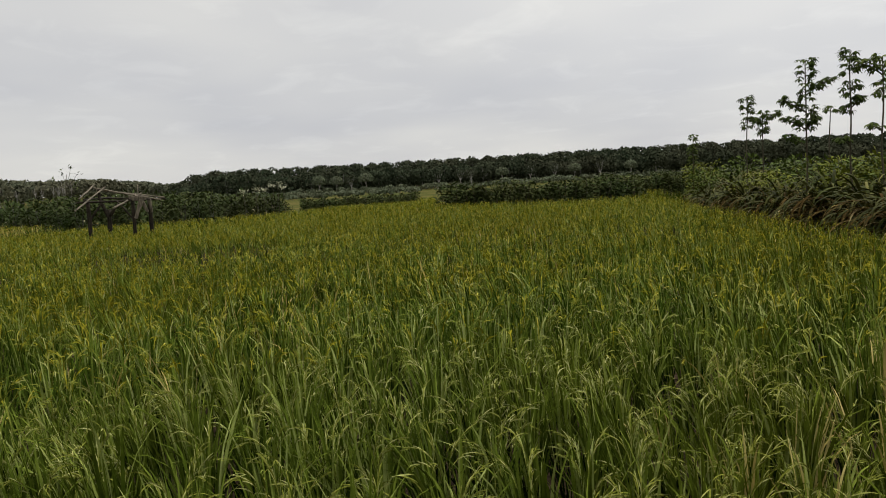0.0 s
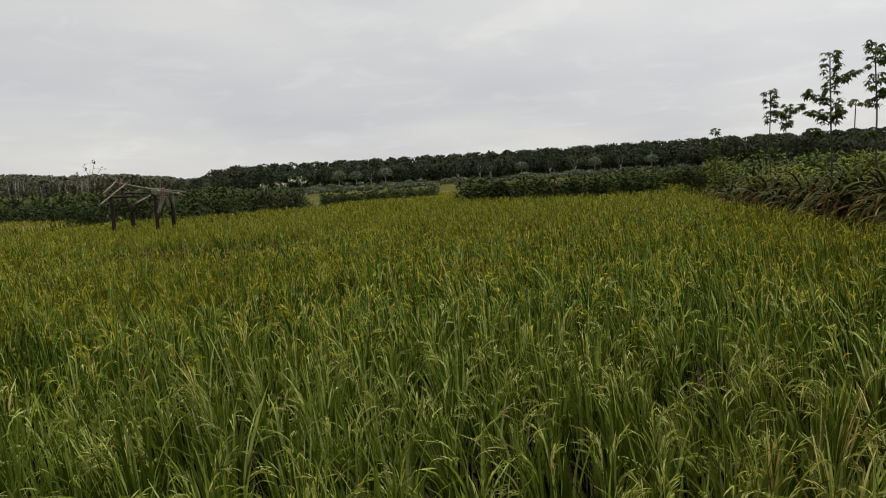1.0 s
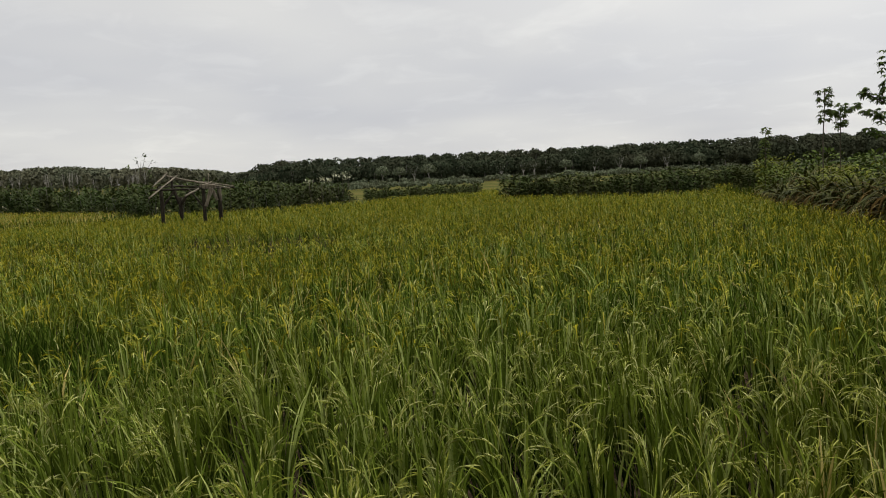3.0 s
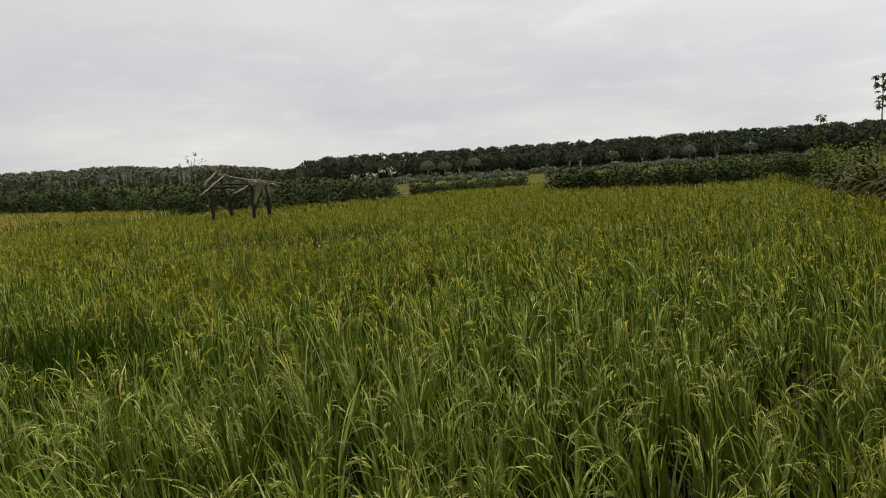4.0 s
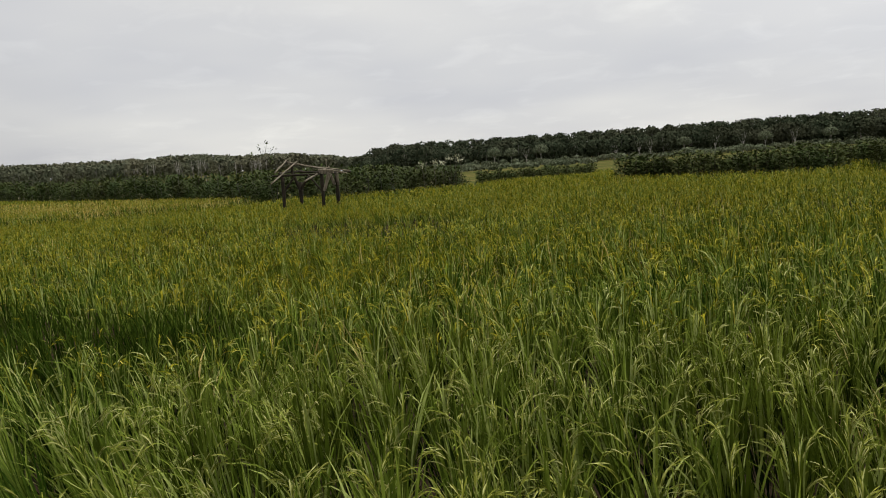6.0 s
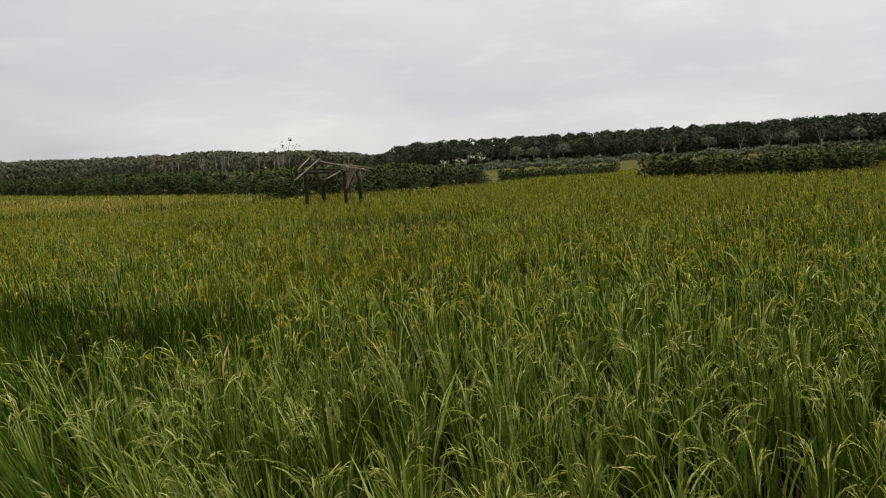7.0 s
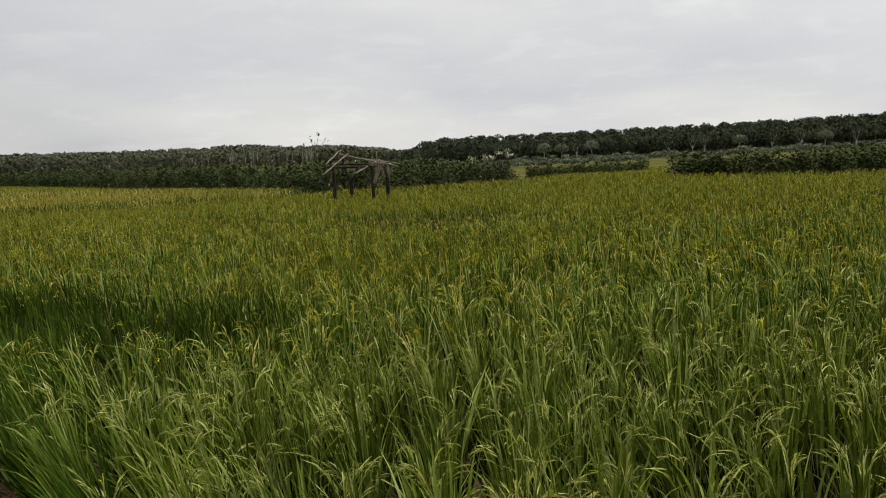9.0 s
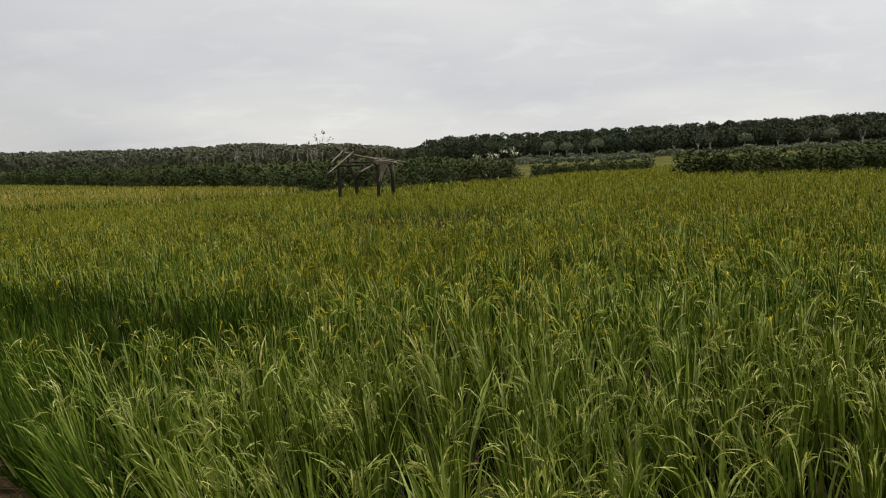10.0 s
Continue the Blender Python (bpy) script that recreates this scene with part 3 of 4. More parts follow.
rice = thing("rice_crop", "dense green rice plants with drooping yellow-green ears", "rice", kind="stuff")
stand = {}
for zone in (("near", 4.8, 7.5, 0.26, (12, 28), 4, 0.0155, 6, "sprays", 25), ("middle", 7.5, 13.0, 0.26, (3, 16), 3, 0.0165, 5, "sprays", 22),
             ("far", 13.0, 32.0, 0.25, (1, 6), 2, 0.017, 8, "arcs", 23), ("farther", 32.0, 56.0, 0.36, (1, 5), 2, 0.026, 7, "arcs", 26),
             ("farthest", 56.0, 140.0, 0.68, (1, 6), 2, 0.05, 8, "broad", 24)):
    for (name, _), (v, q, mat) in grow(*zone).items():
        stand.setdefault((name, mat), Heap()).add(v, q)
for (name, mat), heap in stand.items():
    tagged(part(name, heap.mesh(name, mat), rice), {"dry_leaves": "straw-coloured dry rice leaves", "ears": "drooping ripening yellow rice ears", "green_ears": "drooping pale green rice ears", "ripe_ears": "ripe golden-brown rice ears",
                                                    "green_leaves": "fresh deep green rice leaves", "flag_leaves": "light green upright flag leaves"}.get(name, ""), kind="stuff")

# the plants nearest to the bund, one by one
px, py, pz, pgreen, tiers = grow("nearest", 0.0, 4.8, 0.26, (16, 36), 5, 0.0150, 6, "strings", 21)
for i in range(len(px)):
    lush = pgreen[i] > 0.5
    rim = float(to_line(px[i:i + 1], py[i:i + 1], (-5.4, 4.1), (-1.3, 1.85))[0]) < 0.45
    worn = px[i] > 1.0 and (0.5 + 0.5 * math.sin(px[i] * 9.1 + py[i] * 5.7)) > 0.9
    plant = thing("rice_plant", "leafy deep green rice plant without ears" if lush else "green rice plant leaning out over the bund" if rim else "rice plant with withered straw-coloured upper leaves" if worn else "green rice plant with drooping yellow-green ears", "rice plant",
                  "rice plants along the bund", m=pose(float(px[i]), float(py[i]), float(pz[i])))
    for name, verts, quads, mat in tiers:
        leafy_rim = lush or (rim and i % 2 > 0)
        if leafy_rim and name == "grain_head":
            continue
        v = verts[i] - (px[i], py[i], pz[i])
        if worn and name == "flag_foliage":
            # some of its upper leaves have withered
            cut = 5 * 9
            part("withered_leaves", mesh_of("withered_leaves", v[:12 * 9], quads[:cut], RICE_DRY), plant, "straw-coloured withered leaves")
            v, quads = v[12 * 9:], quads[cut:] - 12 * 9
        part(name, mesh_of(name, v, quads, RICE_GREEN if leafy_rim and name == "flag_foliage" else mat), plant)

# ---- the field shelter: four posts and what is left of its roof frame ----
A, B, C, D = Vector((-12.42, 27.12, 0)), Vector((-12.70, 29.40, 0)), Vector((-10.51, 26.25, 0)), Vector((-10.79, 28.49, 0))
HUT_AT = (A + B + C + D) / 4
hut = thing("field_shelter", "roofless weathered wooden field shelter on four posts", "shelter", m=Matrix.Translation(HUT_AT))


def pole(name, p0, p1, r0, r1, mat, label="", bend=0.009, sides=8):
    p0, p1 = Vector(p0) - HUT_AT, Vector(p1) - HUT_AT
    pts, rad = [], []
    for i in range(7):
        t = i / 6
        p = p0.lerp(p1, t) + Vector((random.uniform(-1, 1), random.uniform(-1, 1), random.uniform(-1, 1))) * bend * math.sin(math.pi * t)
        pts.append(p)
        rad.append((r0 + (r1 - r0) * t) * random.uniform(0.9, 1.1))
    v, q = tube(pts, rad, sides)
    return part(name, mesh_of(name, v, q, mat), hut, label)


def plank(name, p0, p1, wide, thick, mat, label="", roll=0.0):
    """A split plank with a slightly uneven outline between two points."""
    p0, p1 = Vector(p0) - HUT_AT, Vector(p1) - HUT_AT
    way = (p1 - p0).normalized()
    a = way.cross(Vector((0, 1, 0.2))).normalized()
    b = way.cross(a)
    a, b = a * math.cos(roll) + b * math.sin(roll), b * math.cos(roll) - a * math.sin(roll)
    bm = bmesh.new()
    loops = []
    for i in range(5):
        c = p0.lerp(p1, i / 4)
        w = wide * random.uniform(0.85, 1.1) * (1 - 0.25 * (i / 4))
        loops.append([bm.verts.new(c + a * sx * w / 2 + b * sy * thick / 2) for sx, sy in ((-1, -1), (1, -1), (1, 1), (-1, 1))])
    for l0, l1 in zip(loops, loops[1:]):
        for k in range(4):
            bm.faces.new((l0[k], l0[(k + 1) % 4], l1[(k + 1) % 4], l1[k]))
    bm.faces.new(loops[0][::-1])
    bm.faces.new(loops[-1])
    bmesh.ops.recalc_face_normals(bm, faces=bm.faces)
    bmesh.ops.bevel(bm, geom=bm.edges, offset=thick * 0.12, segments=1, affect="EDGES")
    me = bpy.data.meshes.new(name)
    bm.to_mesh(me)
    bm.free()
    me.materials.append(mat)
    return part(name, me, hut, label)


up = lambda p, z, dx=0.0, dy=0.0: Vector((p.x + dx, p.y + dy, z))
pole("post", up(A, -0.2), up(A, 1.994), 0.076, 0.064, DARK_WOOD)
pole("post", up(B, -0.2), up(B, 1.62), 0.088, 0.074, DARK_WOOD)
pole("post", up(C, -0.2), up(C, 1.938), 0.07, 0.062, DARK_WOOD)
pole("post", up(D, -0.2), up(D, 1.882), 0.078, 0.067, DARK_WOOD)
pole("fork", up(B, 1.322, 0, -0.042), up(B, 2.022, -0.266, -0.07), 0.070, 0.050, DARK_WOOD)
pole("fork", up(B, 1.322, 0, -0.042), up(B, 1.798, 0.42, -0.112), 0.070, 0.050, DARK_WOOD)
pole("brace", up(A, 1.35, 0.042, 0.042), up(A, 1.966, 0.42, 0.308), 0.039, 0.034, DARK_WOOD)
pole("brace", up(C, 1.28, -0.028, 0.028), up(C, 1.91, -0.588, 0.168), 0.031, 0.025, DARK_WOOD)
pole("tie_beam", up(A, 1.938, -0.392, 0.028), up(C, 1.91, 0.252, -0.028), 0.036, 0.032, DARK_WOOD)
pole("tie_beam", up(B, 2.05, -0.21, 0), up(D, 1.91, 0.588, 0.028), 0.036, 0.032, DARK_WOOD)
pole("tie_beam", up(A, 2.022, 0, -0.28), up(B, 2.078, 0, 0.35), 0.036, 0.032, DARK_WOOD)
pole("tie_beam", up(C, 1.938, 0, -0.28), up(D, 1.91, 0, 0.42), 0.036, 0.032, DARK_WOOD)
mid_l, mid_r = (A + B) / 2, (C + D) / 2
ridge0, ridge1 = Vector((mid_l.x - 0.11, mid_l.y, 2.44)), Vector((mid_r.x + 0.67, mid_r.y + 0.07, 1.88))
pole("king_post", up(mid_l, 1.994, 0.056), ridge0 + Vector((0.17, 0, -0.04)), 0.049, 0.042, DARK_WOOD)
pole("ridge_pole", ridge0, ridge1, 0.03, 0.027, PALE_WOOD, "bleached ridge pole")
pole("ridge_pole", ridge0 + Vector((0.0, 0.22, -0.07)), ridge1 + Vector((0.03, 0.25, 0.08)), 0.03, 0.027, PALE_WOOD, "bleached ridge pole")
on_ridge = lambda t: ridge0.lerp(ridge1, t) + Vector((0, 0, 0.077))
fall = Vector((0.22, -2.86, 0))
for t, share, z1, r0 in ((0.16, 1.0, 1.67, 0.030), (0.70, 1.0, 1.70, 0.034), (-0.01, 0.5, 2.06, 0.030)):
    top = on_ridge(t)
    foot = top + fall * share
    foot.z = z1
    pole("rafter", top + (top - foot).normalized() * 0.11, foot, r0, r0 * 0.9, PALE_WOOD, "bleached fallen rafter")
plank("plank", up(C, 1.994, -0.084, -0.084), up(C, 1.966, 0.476, -0.028), 0.182, 0.042, PALE_WOOD, "bleached split plank")
plank("plank", up(C, 1.92, 0.33, -0.07), up(C, 1.30, 0.10, -0.10), 0.15, 0.042, PALE_WOOD, "bleached split plank")
plank("plank", up(D, 1.91, -0.238, -0.112), up(D, 1.462, -0.042, -0.126), 0.14, 0.042, PALE_WOOD, "bleached split plank")
plank("plank", up(D, 1.938, 0.056, -0.126), up(D, 1.434, 0.098, -0.126), 0.112, 0.042, PALE_WOOD, "bleached split plank")
pole("stick", up(C, 1.91, 0.028, 0.42), up(C, 2.442, 0.042, 0.462), 0.02, 0.014, PALE_WOOD, bend=0.008)


# ---- plants ----
def leaf_fans(heap, at, turn, r, stalk=0.2, lobe=0.15, lobes=6, wide=0.034, stem_heap=None, lift=1.1):
    """Palmate leaves: a stalk out from the stem, and drooping fingers at its end."""
    k = len(at)
    v, q, mid = strips(at, turn, stalk * r.uniform(0.7, 1.2, k), lift + r.normal(0, 0.2, k), r.uniform(0.2, 0.7, k), np.full(k, 0.008), 2, EVEN)
    (stem_heap or heap).add(v, q)
    tip = np.repeat(mid[:, -1], lobes, 0)
    fan = np.tile(np.linspace(-1.9, 1.9, lobes), k)
    t2 = np.repeat(turn, lobes) + fan
    n = len(tip)
    v, q, _ = strips(tip, t2, lobe * r.uniform(0.75, 1.2, n) * (1 - 0.12 * np.abs(fan)), 1.9 + r.normal(0, 0.2, n), r.uniform(0.4, 1.0, n), wide * r.uniform(0.8, 1.2, n), 3, LOBE)
    heap.add(v, q)


def cassava_tree(x, y, height, first, branches, seed, leaf=CASSAVA_LEAF, tiers=1.0, label="tall thin cassava tree with tiers of drooping dark leaves"):
    """A tall thin stem, leafy in tiers from `first` up; branches: (height, turn, length)."""
    r = np.random.default_rng(seed)
    random.seed(seed)
    t = thing("cassava_tree", label, "tree", "cassava trees beside the paddy", m=pose(x, y, float(terrain(x, y))))
    pts = [Vector((0.07 * noise.noise((seed, z * 0.7, 0)), 0.07 * noise.noise((z * 0.7, seed, 4)), z)) for z in np.linspace(-0.08, height - 0.18, 12)]
    v, q = tube(pts, np.linspace(0.026, 0.012, 12), 7)
    part("trunk", mesh_of("trunk", v, q, STEM), t)
    crown = Heap()
    ways = [(pts, first)]
    for bz, bt, bl in branches:
        root = min(pts, key=lambda p: abs(p.z - bz))
        bp = [root + Vector((math.cos(bt) * bl * 0.85 * s, math.sin(bt) * bl * 0.85 * s, bl * (0.5 * s ** 0.8))) for s in np.linspace(0, 1, 6)]
        v, q = tube(bp, np.linspace(0.016, 0.010, 6), 6)
        part("branch", mesh_of("branch", v, q, STEM), t)
        for s in np.arange(0.35, 1.01, 0.10 / bl):
            p = bp[0].lerp(bp[-1], s)
            leaf_fans(crown, np.tile([p.x, p.y, p.z + 0.02], (5, 1)), r.uniform(0, 6.28, 5), r, 0.11, 0.15, 6, 0.048, lift=0.9)
    for line, start in ways:
        zs = np.arange(start, line[-1].z + 0.01, 0.087 / tiers)
        cz = [p.z for p in line]
        for z in zs:
            k = 5 if z < line[-1].z - 0.2 else 6
            px, py = np.interp(z, cz, [p.x for p in line]), np.interp(z, cz, [p.y for p in line])
            gap = 0.5 + 0.5 * math.sin(z * 12 + seed)
            if gap < 0.08 and z < line[-1].z - 0.28:
                continue
            at = np.tile([px, py, z], (k, 1))
            leaf_fans(crown, at, r.uniform(0, 6.28, k), r, 0.17, 0.16, 6, 0.048, lift=1.0)
    part("crown", crown.mesh("crown", leaf), t)
    return t


def shrub_meshes(seed, height, wide, count, leaf_len, leaf_wide, leafy_from=0.1, taper=0.5):
    """A leafy young plant: some stems, and fingers of leaf all over."""
    r = np.random.default_rng(seed)
    stems, leaves = Heap(), Heap()
    lines = []
    for j in range(5):
        a = r.uniform(0, 6.28)
        top = Vector((math.cos(a) * wide * r.uniform(0.05, 0.35), math.sin(a) * wide * r.uniform(0.05, 0.35), height * r.uniform(0.72, 1.0)))
        pts = [Vector((0, 0, -0.05)).lerp(top, s) + Vector((0, 0, 0.08 * math.sin(3 * s))) for s in np.linspace(0, 1, 5)]
        v, q = tube(pts, np.linspace(0.018, 0.006, 5), 5)
        stems.add(v, q)
        lines.append(pts)
    pick = r.integers(0, 5, count)
    s = leafy_from + (1 - leafy_from) * r.random(count) ** 0.8
    at = np.array([tuple(lines[i][0].lerp(lines[i][-1], u)) for i, u in zip(pick, s)])
    turn = r.uniform(0, 6.28, count)
    reach = wide * 0.5 * r.random(count) ** 0.6 * (0.85 + 0.5 * taper - taper * s)
    at[:, 0] += np.cos(turn) * reach * 0.8
    at[:, 1] += np.sin(turn) * reach * 0.8
    v, q, _ = strips(at, turn + r.normal(0, 0.6, count), leaf_len * r.uniform(0.6, 1.3, count), r.uniform(0.3, 1.8, count), r.uniform(0.3, 1.4, count), leaf_wide * r.uniform(0.7, 1.3, count), 2, LOBE,
                     r.uniform(-0.8, 0.8, count))
    leaves.add(v, q)
    return stems, leaves


def shrub(name, label, category, group, seed, height, wide, count, leaf_len, leaf_wide, leaf, m, leafy_from=0.1, bark=STEM, taper=0.5):
    t = thing(name, label, category, group, m=m)
    stems, leaves = shrub_meshes(seed, height, wide, count, leaf_len, leaf_wide, leafy_from, taper)
    tagged(part("stem", stems.mesh("stem", bark), t), kind="stuff")
    part("foliage", leaves.mesh("foliage", leaf), t)
    return t


# tall cassava on the bank beside the paddy
for turn, dist, eye, first, branches, seed in (
        (17.85, 33.6, 0.0445, 1.2, (), 1), (21.36, 25.2, 0.088, 3.002, (), 2), (22.35, 25.9, 0.066, 2.75, ((3.1, 0.1, 0.7), (3.03, 2.9, 0.42), (2.68, 1.0, 0.28)), 3),
        (25.04, 19.88, 0.1235, 2.61, ((3.24, 0.0, 0.728), (3.058, 3.0, 0.7), (2.75, 2.8, 0.588), (2.82, 0.5, 0.56), (2.19, 3.2, 0.56)), 4), (26.44, 23.1, 0.066, 3.17, (), 5),
        (27.68, 18.48, 0.129, 2.89, ((2.33, 3.0, 0.28), (2.89, 0.2, 0.392)), 6), (29.5, 17.5, 0.121, 3.03, ((3.38, 3.1, 0.56), (2.33, 3.0, 0.252)), 7),
        (31.5, 18.2, 0.10, 2.75, (), 8)):
    x, y = at_turn(turn, dist)
    cassava_tree(x, y, EYE + eye * dist, first, branches, seed)

# strap-leaved clumps along the right-hand edge of the paddy
def strap_clump(m, seed, size):
    r = np.random.default_rng(seed)
    t = thing("strap_leaf_clump", "clump of long arching strap leaves, many withered brown", "plant", "strap-leaved clumps along the paddy edge", m=m)
    for name, n, mat, lab in (("green_leaves", 54, STRAP_LEAF, "arching green strap leaves"), ("dry_leaves", 34, STRAP_DRY, "withered brown hanging leaves")):
        dry = name == "dry_leaves"
        a = r.uniform(0, 6.28, n)
        base = np.stack([0.14 * np.cos(a), 0.14 * np.sin(a), r.uniform(0.15, 0.8 if not dry else 0.7, n) * size], 1)
        v, q, _ = strips(base, a + r.normal(0, 0.3, n), size * r.uniform(0.55, 0.95, n), r.uniform(0.05, 0.8, n) + 0.2 * dry, r.uniform(1.7, 2.7, n), r.uniform(0.036, 0.064, n), 8,
                         lambda s: np.clip(1.1 - s ** 3, 0.05, 1), r.uniform(-0.3, 0.3, n), 1.1)
        part(name, mesh_of(name, v, q, mat), t, lab)
    v, q = tube([(0, 0, -0.05), (0.01, 0, 0.3 * size), (0, 0.02, 0.6 * size)], [0.06, 0.05, 0.035], 7)
    part("stem", mesh_of("stem", v, q, STRAP_DRY), t)
    return t


edge = []
for line, count in ((((7.07, 9.5), (7.7, 12.6), (8.12, 16.1), (8.47, 20.3), (8.68, 25.8)), 38), (((8.12, 10.6), (8.68, 14.0), (9.1, 18.2), (9.52, 26.0)), 18)):
    for i in range(count):
        y = line[0][1] + (line[-1][1] - line[0][1]) * i / (count - 1)
        edge.append((float(np.interp(y, [p[1] for p in line], [p[0] for p in line])), y))
masters = [strap_clump(pose(*edge[i], 0, 0, 0, 40 * i), 60 + i, 1.12 + 0.09 * i) for i in range(4)]
for i, (x, y) in enumerate(edge[4:]):
    copy_thing(masters[i % 4], pose(x + random.uniform(-0.15, 0.15), y + random.uniform(-0.2, 0.2), 0, 0, 0, random.uniform(0, 360)) @ Matrix.Scale(random.uniform(0.85, 1.15), 4))

# shrubs behind the strap leaves
shrub_kinds = [shrub("leafy_shrub", "leafy green shrub on the bank beside the paddy", "shrub", "shrubs on the bank", 80 + i, h, 1.9, 760, 0.155, 0.08, mat, pose(0, -40 - 3 * i, 0))
               for i, (h, mat) in enumerate(((2.05, CASSAVA_LEAF), (2.33, BRIGHT_LEAF), (1.9, BUSH_LEAF)))]
random.seed(5)
spots = []
for i in range(54):
    y = 11.9 + 25 * random.random()
    x = 9.1 + 0.02 * y + random.random() ** 1.3 * (1.4 + 0.34 * y)
    spots.append((max(x, 0.335 * y), y))
for i, (x, y) in enumerate(spots):
    kind = shrub_kinds[(0, 2, 0, 2, 0, 1)[i % 6]]
    if i < 3:
        shrub_kinds[i].matrix_basis = pose(x, y, 0)
        continue
    # lower towards the far end of the bank
    s = random.uniform(0.8, 1.15) * (0.86 if x < 0.37 * y else 1.0)
    copy_thing(kind, pose(x, y, 0, 0, 0, random.uniform(0, 360)) @ Matrix.Scale(s, 4))

for turn, dist, tall in ((20.2, 21.42, 1.938), (22.6, 20.02, 1.938), (25.4, 18.06, 2.26), (27.4, 17.08, 2.33), (28.9, 16.52, 2.19), (30.6, 16.1, 2.19)):
    x, y = at_turn(turn + 1.0, dist + 2.2)
    copy_thing(shrub_kinds[1], pose(x, y, 0, 0, 0, 47 * turn) @ Matrix.Diagonal((0.78, 0.78, tall / 2.45, 1)))

# young cassava rows: the block beyond the paddy, and the lower one farther off
young = [shrub("young_cassava", "young bushy dark green cassava plant in a row", "crop plant", "cassava rows beyond the paddy", 100 + i, 1.56, 0.92, 300, 0.19, 0.088, HEDGE_LEAF, pose(0, -50 - 3 * i, 0), 0.05)
         for i in range(4)]
random.seed(8)


def row_of_young(p0, p1, gap, height, rows, deep, skip=()):
    p0, p1 = Vector(p0), Vector(p1)
    n = int((p1 - p0).length / gap)
    back = Vector((-(p1 - p0).y, (p1 - p0).x)).normalized()
    for k in range(rows):
        for i in range(n + 1):
            t = i / n
            if any(a < t < b for a, b in skip):
                continue
            p = p0.lerp(p1, t) + back * (k * deep + random.uniform(-0.15, 0.15))
            s = height * random.uniform(0.82, 1.12) / 1.56
            copy_thing(random.choice(young), pose(p.x + random.uniform(-0.1, 0.1), p.y, 0, 0, 0, random.uniform(0, 360)) @ Matrix.Diagonal((s * 1.05, s * 1.05, s, 1)))


row_of_young((0.14, 42.6), (8.54, 36.7), 0.62, 1.71, 3, 1.0, ((0.70, 0.745), (0.80, 0.84)))
row_of_young((-9.7, 53.9), (-2.0, 55.3), 0.6, 1.38, 3, 1.1)
row_of_young((10.5, 50.4), (19.6, 58.8), 0.72, 1.70, 2, 1.1)
for i, ob in enumerate(young):
    ob.matrix_basis = pose(0.56 + 1.7 * i, 43.8 - 1.1 * i, 0, 0, 0, 80 * i)

# the plantation on the far side: a wide stand of dark bushy plants
STAND_TURN = (-60, -46, -40, -32, -26, -19.4, -16, -12, -10)
STAND_EYE = (0.014, 0.0135, 0.013, 0.0115, 0.0095, 0.0085, 0.0065, -0.001, -0.010)


def stand_height(turn, dist):
    """The plantation rises away from its low corner beside the paddy."""
    return EYE + dist * float(np.interp(turn, STAND_TURN, STAND_EYE)) - float(terrain(*at_turn(turn, dist)))


front = [(-9.24, 44.52), (-11.48, 41.44), (-13.72, 38.64), (-17.64, 38.78), (-21.84, 41.16), (-31.22, 49.84), (-44.8, 62.44), (-65.8, 79.1), (-91, 88.2), (-120.4, 89.6)]
bush_kinds = [shrub("plantation_bush", "dark green bushy plantation plant at the paddy edge", "shrub", "plantation front row", 140 + i, 2.05, 1.35, 340, 0.21, 0.09, BUSH_LEAF, pose(0, -70 - 3 * i, 0), 0.12, WOODS_BARK, 1.0)
              for i in range(4)]
for i, ob in enumerate(bush_kinds):
    rr = np.random.default_rng(400 + i)
    a = rr.uniform(0, 6.28, 9)
    at = np.stack([0.65 * np.cos(a), 0.65 * np.sin(a), rr.uniform(0.3, 1.2, 9)], 1)
    v, q, _ = strips(at, a, rr.uniform(0.18, 0.34, 9), rr.uniform(0.4, 1.5, 9), rr.uniform(0.5, 1.4, 9), rr.uniform(0.05, 0.08, 9), 3, LOBE)
    part("withered_leaves", mesh_of("withered_leaves", v, q, WITHERED), ob, "pale withered leaves low on the bush")
random.seed(9)
made = 0
for (x0, y0), (x1, y1) in zip(front, front[1:]):
    long = math.hypot(x1 - x0, y1 - y0)
    n = max(1, int(long / 1.0))
    for i in range(n):
        t = (i + random.uniform(0.1, 0.9)) / n
        x, y = x0 + (x1 - x0) * t, y0 + (y1 - y0) * t
        s = stand_height(math.degrees(math.atan2(x, y)), math.hypot(x, y)) * random.uniform(0.62, 1.05) / 2.17
        z = float(terrain(x, y))
        if made < 4:
            bush_kinds[made].matrix_basis = pose(x, y, z)
        else:
            copy_thing(random.choice(bush_kinds), pose(x, y, z, 0, 0, random.uniform(0, 360)) @ Matrix.Scale(s, 4))
        made += 1

# low scattered bushes where the stand runs out
for turn, dist, tall in ((-11.3, 45.5, 1.07), (-10.9, 46.2, 0.678), (-10.5, 46.76, 0.79), (-10.0, 48.16, 0.51), (-9.5, 48.72, 0.65), (-9.0, 49.84, 0.44), (-8.2, 50.96, 0.4), (-11.7, 46.76, 1.42), (-12.1, 46.2, 1.63)):
    copy_thing(bush_kinds[int(dist * 10) % 4], pose(*at_turn(turn, dist), 0, 0, 0, turn * 77) @ Matrix.Scale(tall / 2.17, 4))

